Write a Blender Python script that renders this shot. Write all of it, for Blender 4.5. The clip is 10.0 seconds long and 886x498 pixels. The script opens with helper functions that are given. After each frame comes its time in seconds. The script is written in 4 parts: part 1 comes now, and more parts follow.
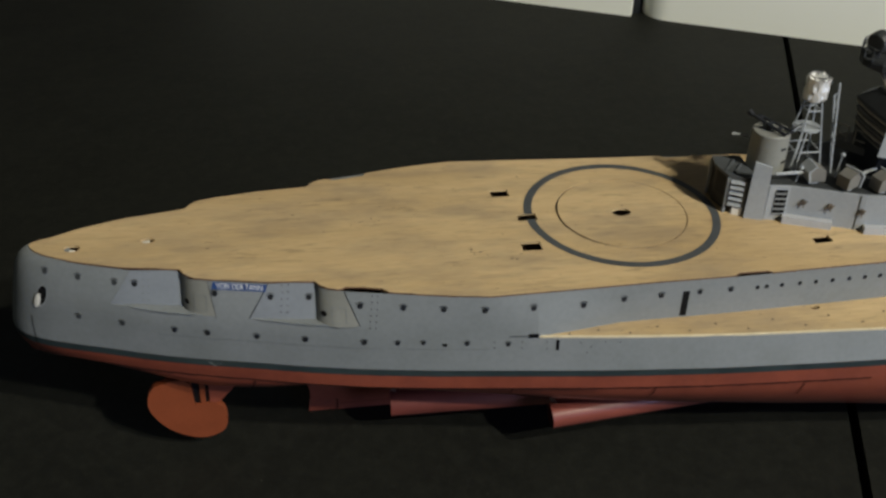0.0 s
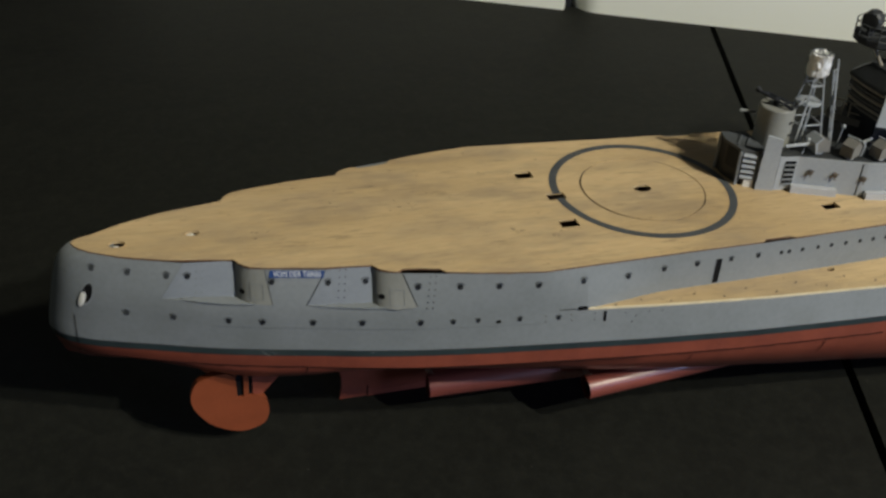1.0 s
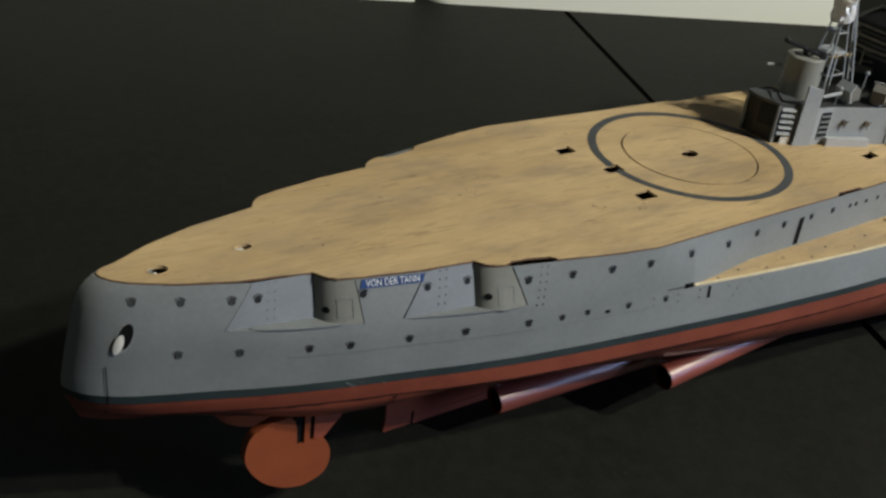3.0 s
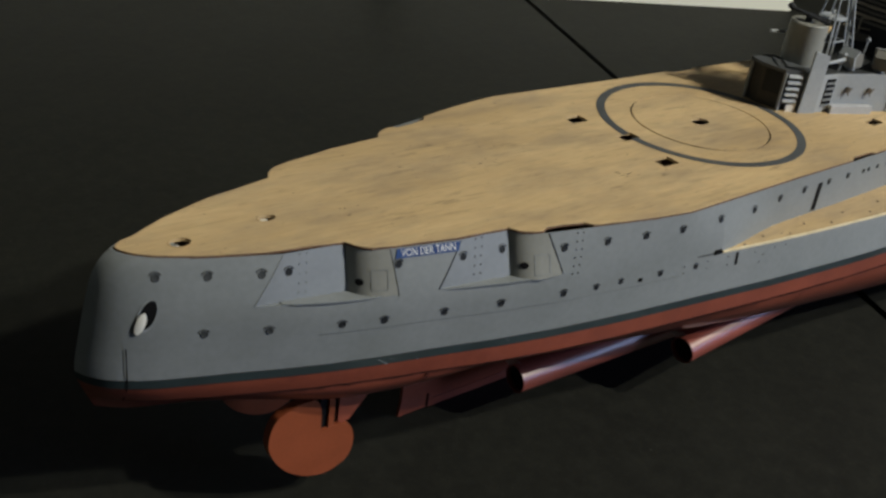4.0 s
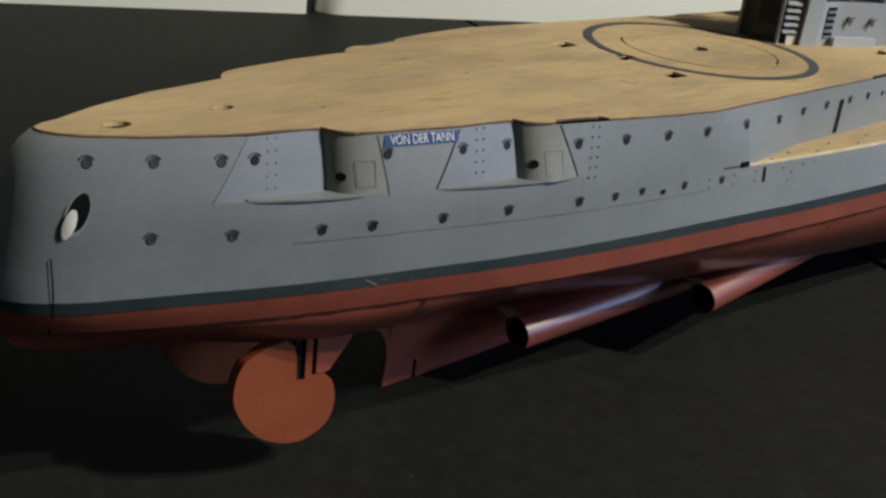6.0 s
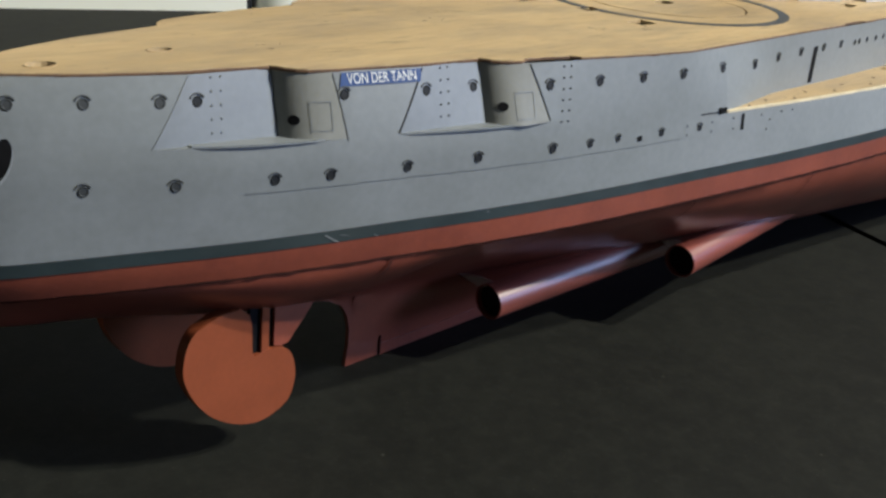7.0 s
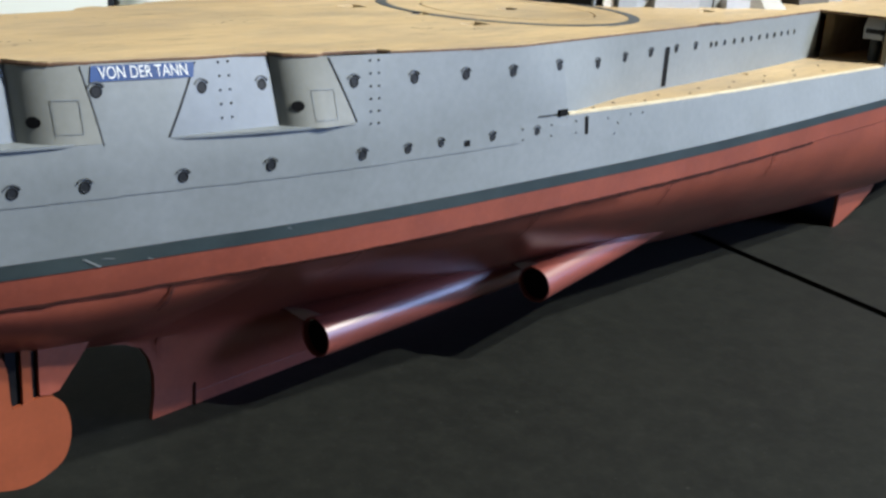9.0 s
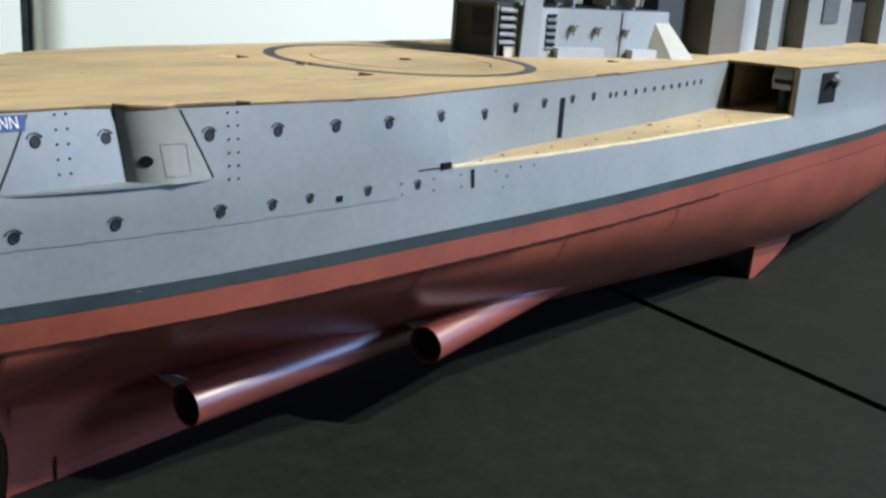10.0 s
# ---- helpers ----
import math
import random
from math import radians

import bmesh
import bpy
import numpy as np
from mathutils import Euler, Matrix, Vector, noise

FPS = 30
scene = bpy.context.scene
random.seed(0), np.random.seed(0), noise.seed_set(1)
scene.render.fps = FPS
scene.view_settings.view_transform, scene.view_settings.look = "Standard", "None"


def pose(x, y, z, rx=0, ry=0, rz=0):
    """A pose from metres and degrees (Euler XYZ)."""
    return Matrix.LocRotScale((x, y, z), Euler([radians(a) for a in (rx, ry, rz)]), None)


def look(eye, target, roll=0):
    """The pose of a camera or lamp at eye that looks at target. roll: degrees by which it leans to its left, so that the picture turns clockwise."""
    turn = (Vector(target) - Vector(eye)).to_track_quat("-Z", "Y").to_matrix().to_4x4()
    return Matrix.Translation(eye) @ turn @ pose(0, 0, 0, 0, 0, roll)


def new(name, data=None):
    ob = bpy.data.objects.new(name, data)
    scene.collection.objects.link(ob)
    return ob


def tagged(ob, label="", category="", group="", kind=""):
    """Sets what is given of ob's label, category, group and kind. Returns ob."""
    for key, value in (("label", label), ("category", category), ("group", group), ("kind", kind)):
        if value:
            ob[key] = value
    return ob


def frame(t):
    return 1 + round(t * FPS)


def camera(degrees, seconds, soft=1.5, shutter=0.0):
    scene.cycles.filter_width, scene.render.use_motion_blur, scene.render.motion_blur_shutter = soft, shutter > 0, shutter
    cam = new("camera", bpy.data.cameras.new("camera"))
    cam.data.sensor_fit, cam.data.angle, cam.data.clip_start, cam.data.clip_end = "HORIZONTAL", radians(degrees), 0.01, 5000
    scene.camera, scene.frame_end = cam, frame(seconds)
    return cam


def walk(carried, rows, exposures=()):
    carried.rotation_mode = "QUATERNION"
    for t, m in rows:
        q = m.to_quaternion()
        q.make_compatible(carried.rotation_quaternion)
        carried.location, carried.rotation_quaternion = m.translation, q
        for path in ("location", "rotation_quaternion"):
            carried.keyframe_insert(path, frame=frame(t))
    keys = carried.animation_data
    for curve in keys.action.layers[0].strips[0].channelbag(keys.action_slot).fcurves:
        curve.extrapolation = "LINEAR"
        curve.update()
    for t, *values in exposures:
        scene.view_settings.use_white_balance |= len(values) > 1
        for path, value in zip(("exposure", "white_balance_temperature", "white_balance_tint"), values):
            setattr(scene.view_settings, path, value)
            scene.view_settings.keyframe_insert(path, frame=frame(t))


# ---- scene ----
cam = camera(44.0, 10.0, soft=2.7)
PATH = [
    (0, (0.07325, -0.27650, 0.24412), (0.07606, -0.25999, 0.23317), 2.1),
    (0.3, (0.05336, -0.27501, 0.24398), (0.05705, -0.25883, 0.23281), 4.0),
    (0.5, (0.04909, -0.27954, 0.24867), (0.05329, -0.26348, 0.23752), 4.4),
    (0.7, (0.03227, -0.27506, 0.24322), (0.03716, -0.25885, 0.23257), 4.0),
    (1, (0.01890, -0.27456, 0.23940), (0.02420, -0.25854, 0.22865), 4.2),
    (1.2, (0.00653, -0.26770, 0.23690), (0.01259, -0.25196, 0.22615), 4.5),
    (1.5, (-0.00529, -0.26471, 0.23491), (0.00141, -0.24914, 0.22428), 4.6),
    (1.7, (-0.01480, -0.25516, 0.23285), (-0.00747, -0.23986, 0.22226), 5.7),
    (2, (-0.02545, -0.24661, 0.22666), (-0.01749, -0.23152, 0.21622), 5.4),
    (2.3, (-0.03941, -0.23225, 0.22238), (-0.03081, -0.21747, 0.21200), 6.1),
    (2.5, (-0.04725, -0.22615, 0.21660), (-0.03828, -0.21144, 0.20646), 6.1),
    (2.7, (-0.05076, -0.21633, 0.20826), (-0.04130, -0.20183, 0.19825), 6.3),
    (3.8, (-0.06906, -0.18278, 0.18515), (-0.05770, -0.16956, 0.17535), 8.5),
    (4, (-0.07142, -0.18224, 0.18201), (-0.05999, -0.16895, 0.17236), 8.0),
    (4.2, (-0.07293, -0.17688, 0.17719), (-0.06133, -0.16379, 0.16749), 8.3),
    (4.5, (-0.06950, -0.17448, 0.16645), (-0.05771, -0.16119, 0.15727), 7.2),
    (4.8, (-0.06783, -0.17133, 0.15979), (-0.05596, -0.15785, 0.15099), 7.2),
    (5, (-0.06820, -0.17489, 0.15266), (-0.05635, -0.16114, 0.14426), 6.4),
    (5.2, (-0.06785, -0.17209, 0.15044), (-0.05587, -0.15849, 0.14198), 7.1),
    (5.5, (-0.06563, -0.16954, 0.13974), (-0.05326, -0.15605, 0.13169), 7.0),
    (5.7, (-0.06520, -0.16739, 0.13352), (-0.05262, -0.15397, 0.12567), 6.8),
    (6.8, (-0.06090, -0.15280, 0.11150), (-0.04750, -0.14000, 0.10390), 5.6),
    (7, (-0.05842, -0.15325, 0.10869), (-0.04487, -0.14050, 0.10135), 5.3),
    (7.2, (-0.05728, -0.15183, 0.10848), (-0.04369, -0.13918, 0.10104), 5.5),
    (7.5, (-0.05227, -0.15039, 0.10566), (-0.03842, -0.13785, 0.09852), 4.9),
    (7.7, (-0.04845, -0.14907, 0.10624), (-0.03439, -0.13669, 0.09922), 4.8),
    (8, (-0.04514, -0.15124, 0.10222), (-0.03087, -0.13895, 0.09550), 4.6),
    (8.2, (-0.04345, -0.15211, 0.10131), (-0.02904, -0.13996, 0.09464), 4.8),
    (8.5, (-0.03857, -0.15215, 0.10015), (-0.02399, -0.14011, 0.09363), 4.5),
    (8.7, (-0.03641, -0.15173, 0.09731), (-0.02172, -0.13981, 0.09081), 4.7),
    (9, (-0.02954, -0.15343, 0.09502), (-0.01481, -0.14139, 0.08883), 4.0),
    (9.2, (-0.02651, -0.15417, 0.09274), (-0.01172, -0.14215, 0.08669), 3.8),
    (9.5, (-0.02484, -0.15485, 0.09196), (-0.00984, -0.14285, 0.08638), 3.6),
    (9.7, (-0.02078, -0.15549, 0.09443), (-0.00566, -0.14355, 0.08906), 3.3),
    (10, (-0.01347, -0.15722, 0.09445), (0.00196, -0.14563, 0.08920), 4.1),
]
EXPOSURES = [(0.0, -0.05, 6450, 7), (2.5, 0.05, 6400, 6), (5.5, 0.06, 6400, 8), (7.0, 0.70, 6150, 8), (8.5, 1.08, 5850, 7), (9.5, 1.10, 5650, 6), (10.0, 0.95, 5600, 5)]
# the model trims one degree by the bow against the table, which is level
TRIM = pose(0.078, 0, 0) @ pose(0, 0, 0, 0, 1.031, 0) @ pose(-0.078, 0, 0)
walk(cam, [(t, TRIM @ look(eye, target, roll)) for t, eye, target, roll in PATH], EXPOSURES)

# ---- light: two warm lamps beyond the camera's shoulder, an unseen bluish window ahead, an added west fill, a dim room ----
world = bpy.data.worlds.new("room_air")
scene.world = world
world.use_nodes = True
world.node_tree.nodes["Background"].inputs[0].default_value = (0.75, 0.85, 1.0, 1)
world.node_tree.nodes["Background"].inputs[1].default_value = 0.006


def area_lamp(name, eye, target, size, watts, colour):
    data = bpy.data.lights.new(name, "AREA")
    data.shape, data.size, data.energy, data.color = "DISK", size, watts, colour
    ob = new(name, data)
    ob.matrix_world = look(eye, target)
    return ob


area_lamp("desk_lamp_light", (0.925, -0.975, 1.206), (0.1, 0.0, 0.03), 0.063, 15.75, (0.98, 0.91, 0.75))
area_lamp("second_lamp_light", (1.030, -1.185, 1.160), (0.1, 0.0, 0.03), 0.063, 17.0, (0.98, 0.92, 0.78))
area_lamp("unseen_side_light", (1.70, -2.17, 0.70), (0.2, 0.0, 0.03), 0.9, 20.0, (0.45, 0.59, 1.0))
# fill lamp added to brighten the stern; no window is known there
area_lamp("unseen_side_light", (-2.17, 0.75, 0.85), (0.0, 0.0, 0.05), 0.9, 1.7, (0.88, 0.96, 0.84))

# ---- materials ----
MM = 0.001


def material(name, colour, rough=0.55, vary=0.12, scale=60.0, stretch=(1, 1, 1), second=None, amount=0.35, fine=900.0, bump=0.05, metal=0.0, spec=0.4, bumpscale=None):
    """Colour broken up by a broad noise (stains) and a fine one (grain), with a fine relief."""
    m = bpy.data.materials.new(name)
    m.use_nodes = True
    n, l = m.node_tree.nodes, m.node_tree.links
    b = n["Principled BSDF"]
    b.inputs["Roughness"].default_value = rough
    b.inputs["Metallic"].default_value = metal
    b.inputs["Specular IOR Level"].default_value = spec
    co = n.new("ShaderNodeTexCoord")
    mp = n.new("ShaderNodeMapping")
    mp.inputs["Scale"].default_value = stretch
    l.new(co.outputs["Object"], mp.inputs[0])
    broad = n.new("ShaderNodeTexNoise")
    broad.inputs["Scale"].default_value, broad.inputs["Detail"].default_value = scale, 5
    l.new(mp.outputs[0], broad.inputs["Vector"])
    grain = n.new("ShaderNodeTexNoise")
    grain.inputs["Scale"].default_value, grain.inputs["Detail"].default_value = fine, 3
    l.new(mp.outputs[0], grain.inputs["Vector"])
    ramp = n.new("ShaderNodeValToRGB")
    ramp.color_ramp.elements[0].position, ramp.color_ramp.elements[1].position = 0.38, 0.68
    ramp.color_ramp.elements[0].color = (*colour, 1)
    other = second or tuple(c * (1 - amount) for c in colour)
    ramp.color_ramp.elements[1].color = (*other, 1)
    l.new(broad.outputs["Fac"], ramp.inputs[0])
    mix = n.new("ShaderNodeMix")
    mix.data_type, mix.blend_type = "RGBA", "OVERLAY"
    mix.inputs["Factor"].default_value = vary
    l.new(ramp.outputs[0], mix.inputs[6])
    l.new(grain.outputs["Fac"], mix.inputs[7])
    l.new(mix.outputs[2], b.inputs["Base Color"])
    bp = n.new("ShaderNodeBump")
    bp.inputs["Strength"].default_value, bp.inputs["Distance"].default_value = bump, 0.0004
    l.new(grain.outputs["Fac"], bp.inputs["Height"])
    l.new(bp.outputs[0], b.inputs["Normal"])
    return m


GREY = material("grey_card", (0.220, 0.237, 0.247), 0.5, 0.12, 38, second=(0.190, 0.207, 0.213), fine=700)
RECESS_GREY = material("lilac_grey_card", (0.222, 0.243, 0.270), 0.5, 0.10, 45, amount=0.12, fine=700)
OUTLINE = material("pale_print", (0.224, 0.240, 0.248), 0.5, 0.1, 60, amount=0.2)
FADED = material("faded_dark_print", (0.045, 0.050, 0.054), 0.6, 0.2, 200, amount=0.3)
FAINT = material("faint_print", (0.175, 0.19, 0.197), 0.5, 0.1, 60, amount=0.2)
BUFF = material("pale_buff_card", (0.38, 0.36, 0.32), 0.55, 0.1, 60, amount=0.15)
PALE = material("chalky_pale_card", (0.44, 0.45, 0.47), 0.5, 0.1, 60, amount=0.12)
DRUM_GREY = material("warm_grey_card", (0.245, 0.248, 0.226), 0.5, 0.10, 45, amount=0.12, fine=700)
RAIL = material("brownish_rail_card", (0.33, 0.29, 0.225), 0.6, 0.15, 200, amount=0.3)
HOUSING = material("dull_warm_grey_card", (0.175, 0.170, 0.155), 0.55, 0.12, 60, amount=0.2)
# vent house tone, darkened for its unlit after face
SHADED_TAUPE = material("shaded_taupe_card", (0.034, 0.032, 0.029), 0.6, 0.15, 90, amount=0.3)
TAUPE = material("taupe_card", (0.115, 0.106, 0.092), 0.55, 0.1, 60, amount=0.2)
INNER = material("shaded_bare_card", (0.34, 0.29, 0.21), 0.7, 0.2, 120, amount=0.4)
GREY_LIGHT = material("pale_grey_card", (0.32, 0.345, 0.37), 0.5, 0.10, 60, amount=0.12)
SEAM = material("dark_red_seam", (0.040, 0.014, 0.011), 0.85, 0.2, 200, amount=0.3, spec=0.1)
STRIPE = material("dark_blue_grey_stripe", (0.028, 0.042, 0.045), 0.5, 0.15, 90, amount=0.3)
RED = material("red_brown_card", (0.243, 0.062, 0.036), 0.34, 0.14, 60, amount=0.22, spec=0.6)
TUBE_RED = material("glossy_red_card", (0.238, 0.061, 0.044), 0.36, 0.10, 80, amount=0.2, spec=0.75)
RUDDER = material("orange_red_card", (0.235, 0.060, 0.025), 0.34, 0.12, 80, amount=0.15)
# dark print; also stands in for shade in gaps and openings
DARK = material("dark_print_and_shade", (0.018, 0.020, 0.024), 0.6, 0.2, 200, amount=0.3, spec=0.2)
# plain black; also paints the shade of bores, slots and openings
BLACK = material("black_and_hollow_shade", (0.006, 0.006, 0.007), 0.8, 0.1, 200, spec=0.15)
BROWN = material("brown_cut_edge", (0.13, 0.07, 0.038), 0.7, 0.2, 300, amount=0.4)
RING = material("dark_grey_ring", (0.075, 0.082, 0.088), 0.55, 0.2, 200, amount=0.2)
# dark grey that also carries the shade of unlit faces, gaps and hollows
TOWER = material("dark_and_shaded_grey_card", (0.035, 0.038, 0.040), 0.55, 0.2, 200, amount=0.3)
BLUE = material("blue_name_board", (0.026, 0.064, 0.20), 0.5, 0.1, 200, amount=0.2)
WHITE_INK = material("white_print", (0.75, 0.77, 0.78), 0.5, 0.1, 300, amount=0.1)
PAPER = material("raw_white_paper", (0.74, 0.73, 0.68), 0.6, 0.1, 120, amount=0.1)
CREAM = material("cream_cut_edge", (0.72, 0.62, 0.42), 0.6, 0.1, 300, amount=0.15)
RUST = material("rust_brown_fitting", (0.15, 0.115, 0.08), 0.6, 0.2, 900, second=(0.05, 0.045, 0.04))
FOIL = material("crumpled_bright_foil", (0.92, 0.92, 0.90), 0.46, 0.1, 500, amount=0.12, fine=450, bump=0.7, metal=0.55)
TABLE = material("matt_black_board", (0.0086, 0.0092, 0.0073), 0.70, 0.4, 22, amount=0.3, fine=300, bump=0.12, spec=0.20)
PANEL = material("white_foam_board", (0.92, 0.93, 0.83), 0.6, 0.04, 4, amount=0.04, fine=300, bump=0.02)
ROOM = material("dim_plaster", (0.14, 0.14, 0.135), 0.8, 0.1, 3, amount=0.15, fine=60)


def deck_wood(name):
    """Printed planking: tan, with long fine streaks and grey-brown smudges that run fore and aft."""
    m = material(name, (0.615, 0.450, 0.242), 0.55, 0.18, 26, (0.35, 1.6, 1), second=(0.46, 0.325, 0.165), fine=500, bump=0.04)
    n, l = m.node_tree.nodes, m.node_tree.links
    b = n["Principled BSDF"]
    base = b.inputs["Base Color"].links[0].from_socket
    co = n.new("ShaderNodeTexCoord")
    for scale, stretch, low, high, dark, amount in ((430, (0.20, 1.0, 1), 0.60, 0.74, (0.15, 0.115, 0.075), 0.60), (75, (0.42, 1.0, 1), 0.47, 0.78, (0.27, 0.215, 0.155), 0.72), (140, (0.22, 1.0, 1), 0.55, 0.75, (0.22, 0.175, 0.125), 0.42), (1500, (0.06, 1.0, 1), 0.55, 0.72, (0.2, 0.15, 0.09), 0.42), (900, (0.7, 1.0, 1), 0.66, 0.72, (0.07, 0.055, 0.04), 0.7)):
        mp = n.new("ShaderNodeMapping")
        mp.inputs["Scale"].default_value = stretch
        l.new(co.outputs["Object"], mp.inputs[0])
        t = n.new("ShaderNodeTexNoise")
        t.inputs["Scale"].default_value, t.inputs["Detail"].default_value, t.inputs["Roughness"].default_value = scale, 6, 0.6
        l.new(mp.outputs[0], t.inputs["Vector"])
        r = n.new("ShaderNodeMapRange")
        r.inputs[1].default_value, r.inputs[2].default_value, r.inputs[3].default_value, r.inputs[4].default_value = low, high, 0.0, amount
        l.new(t.outputs["Fac"], r.inputs[0])
        mix = n.new("ShaderNodeMix")
        mix.data_type = "RGBA"
        l.new(r.outputs[0], mix.inputs["Factor"])
        l.new(base, mix.inputs[6])
        mix.inputs[7].default_value = (*dark, 1)
        base = mix.outputs[2]
    l.new(base, b.inputs["Base Color"])
    return m


DECK = deck_wood("printed_deck_planks")


def dusty(m, pale, spots):
    """Adds mottling and sparse pale dust specks to a dark board."""
    n, l = m.node_tree.nodes, m.node_tree.links
    b = n["Principled BSDF"]
    base = b.inputs["Base Color"].links[0].from_socket
    co = n.new("ShaderNodeTexCoord")
    for kind, scale, low, high, amount, tone in (("mottle", 160, 0.45, 0.75, 0.55, pale), ("mottle", 45, 0.45, 0.8, 0.4, pale), ("mottle", 520, 0.5, 0.8, 0.14, spots), ("speck", 70, 0.0, 0.035, 0.8, spots), ("speck", 300, 0.0, 0.10, 0.35, spots)):
        if kind == "mottle":
            t = n.new("ShaderNodeTexNoise")
            t.inputs["Scale"].default_value, t.inputs["Detail"].default_value, t.inputs["Roughness"].default_value = scale, 6, 0.65
            value = t.outputs["Fac"]
        else:
            t = n.new("ShaderNodeTexVoronoi")
            t.inputs["Scale"].default_value = scale
            value = t.outputs["Distance"]
        l.new(co.outputs["Object"], t.inputs["Vector"])
        r = n.new("ShaderNodeMapRange")
        r.inputs[1].default_value, r.inputs[2].default_value = low, high
        r.inputs[3].default_value, r.inputs[4].default_value = (0.0, amount) if kind == "mottle" else (amount, 0.0)
        l.new(value, r.inputs[0])
        mix = n.new("ShaderNodeMix")
        mix.data_type = "RGBA"
        l.new(r.outputs[0], mix.inputs["Factor"])
        l.new(base, mix.inputs[6])
        mix.inputs[7].default_value = (*tone, 1)
        base = mix.outputs[2]
    l.new(base, b.inputs["Base Color"])


dusty(TABLE, (0.0180, 0.0188, 0.0148), (0.052, 0.053, 0.044))


def smudged(m, tone, amount):
    """Adds soft broad smudges, drawn out along the hull, to printed card."""
    n, l = m.node_tree.nodes, m.node_tree.links
    b = n["Principled BSDF"]
    base = b.inputs["Base Color"].links[0].from_socket
    co = n.new("ShaderNodeTexCoord")
    mp = n.new("ShaderNodeMapping")
    mp.inputs["Scale"].default_value = (0.45, 1.0, 1.0)
    l.new(co.outputs["Object"], mp.inputs[0])
    t = n.new("ShaderNodeTexNoise")
    t.inputs["Scale"].default_value, t.inputs["Detail"].default_value, t.inputs["Roughness"].default_value = 95, 7, 0.62
    l.new(mp.outputs[0], t.inputs["Vector"])
    r = n.new("ShaderNodeMapRange")
    r.inputs[1].default_value, r.inputs[2].default_value, r.inputs[3].default_value, r.inputs[4].default_value = 0.50, 0.78, 0.0, amount
    l.new(t.outputs["Fac"], r.inputs[0])
    mix = n.new("ShaderNodeMix")
    mix.data_type = "RGBA"
    l.new(r.outputs[0], mix.inputs["Factor"])
    l.new(base, mix.inputs[6])
    mix.inputs[7].default_value = (*tone, 1)
    l.new(mix.outputs[2], b.inputs["Base Color"])


smudged(GREY, (0.174, 0.186, 0.182), 0.5)
smudged(RECESS_GREY, (0.20, 0.215, 0.245), 0.5)
smudged(STRIPE, (0.052, 0.064, 0.062), 0.6)
dusty(RED, (0.155, 0.039, 0.029), (0.34, 0.12, 0.09))


# ---- mesh helpers; all lengths below are millimetres ----
def part(name, bm, mat, parent=None, label="", smooth=False):
    bmesh.ops.recalc_face_normals(bm, faces=bm.faces[:])
    me = bpy.data.meshes.new(name)
    if smooth:
        for f in bm.faces:
            f.smooth = True
    bm.to_mesh(me)
    bm.free()
    me.materials.append(mat)
    ob = new(name, me)
    if smooth:
        me.set_sharp_from_angle(angle=radians(35))
    if parent is not None:
        ob.parent = parent
    return tagged(ob, label)


def P(x, y, z):
    return Vector((x * MM, y * MM, z * MM))


def grid(bm, rows, closed=False):
    """Quads over rows of points."""
    vs = [[bm.verts.new(P(*p)) for p in row] for row in rows]
    for a, b in zip(vs, vs[1:]):
        k = len(a)
        for i in range(k if closed else k - 1):
            j = (i + 1) % k
            bm.faces.new((a[i], a[j], b[j], b[i]))
    return vs


def prism(bm, outline, z0, z1):
    """An upright prism over a plan outline."""
    lo = [bm.verts.new(P(x, y, z0)) for x, y in outline]
    hi = [bm.verts.new(P(x, y, z1)) for x, y in outline]
    k = len(outline)
    bm.faces.new(hi)
    bm.faces.new(lo[::-1])
    for i in range(k):
        j = (i + 1) % k
        bm.faces.new((lo[i], lo[j], hi[j], hi[i]))


def box(bm, x0, x1, y0, y1, z0, z1):
    prism(bm, [(x0, y0), (x1, y0), (x1, y1), (x0, y1)], z0, z1)


def slab(bm, outline, y0, y1):
    """A plate over an outline in x and z, from y0 to y1."""
    a = [bm.verts.new(P(x, y0, z)) for x, z in outline]
    b = [bm.verts.new(P(x, y1, z)) for x, z in outline]
    k = len(outline)
    bm.faces.new(a)
    bm.faces.new(b[::-1])
    for i in range(k):
        j = (i + 1) % k
        bm.faces.new((a[i], a[j], b[j], b[i]))


def pipe(bm, a, b, r0, r1=None, seg=8, caps=True):
    """A straight round bar, or a cone, from a to b."""
    r1 = r0 if r1 is None else r1
    a, b = Vector(a), Vector(b)
    d = (b - a).normalized()
    u = d.orthogonal().normalized()
    w = d.cross(u)
    rows = []
    for c, r in ((a, r0), (b, r1)):
        rows.append([tuple(c + (u * math.cos(2 * math.pi * i / seg) + w * math.sin(2 * math.pi * i / seg)) * r) for i in range(seg)])
    vs = grid(bm, rows, True)
    if caps:
        bm.faces.new(vs[0])
        bm.faces.new(vs[1][::-1])


def bevel(bm, w, seg=2):
    bmesh.ops.bevel(bm, geom=[e for e in bm.edges if len(e.link_faces) == 2 and e.calc_face_angle(0) > 0.6], offset=w * MM, segments=seg, affect="EDGES", profile=0.6)


def table(pairs):
    xs, ys = [p[0] for p in pairs], [p[1] for p in pairs]
    return lambda x: float(np.interp(x, xs, ys))


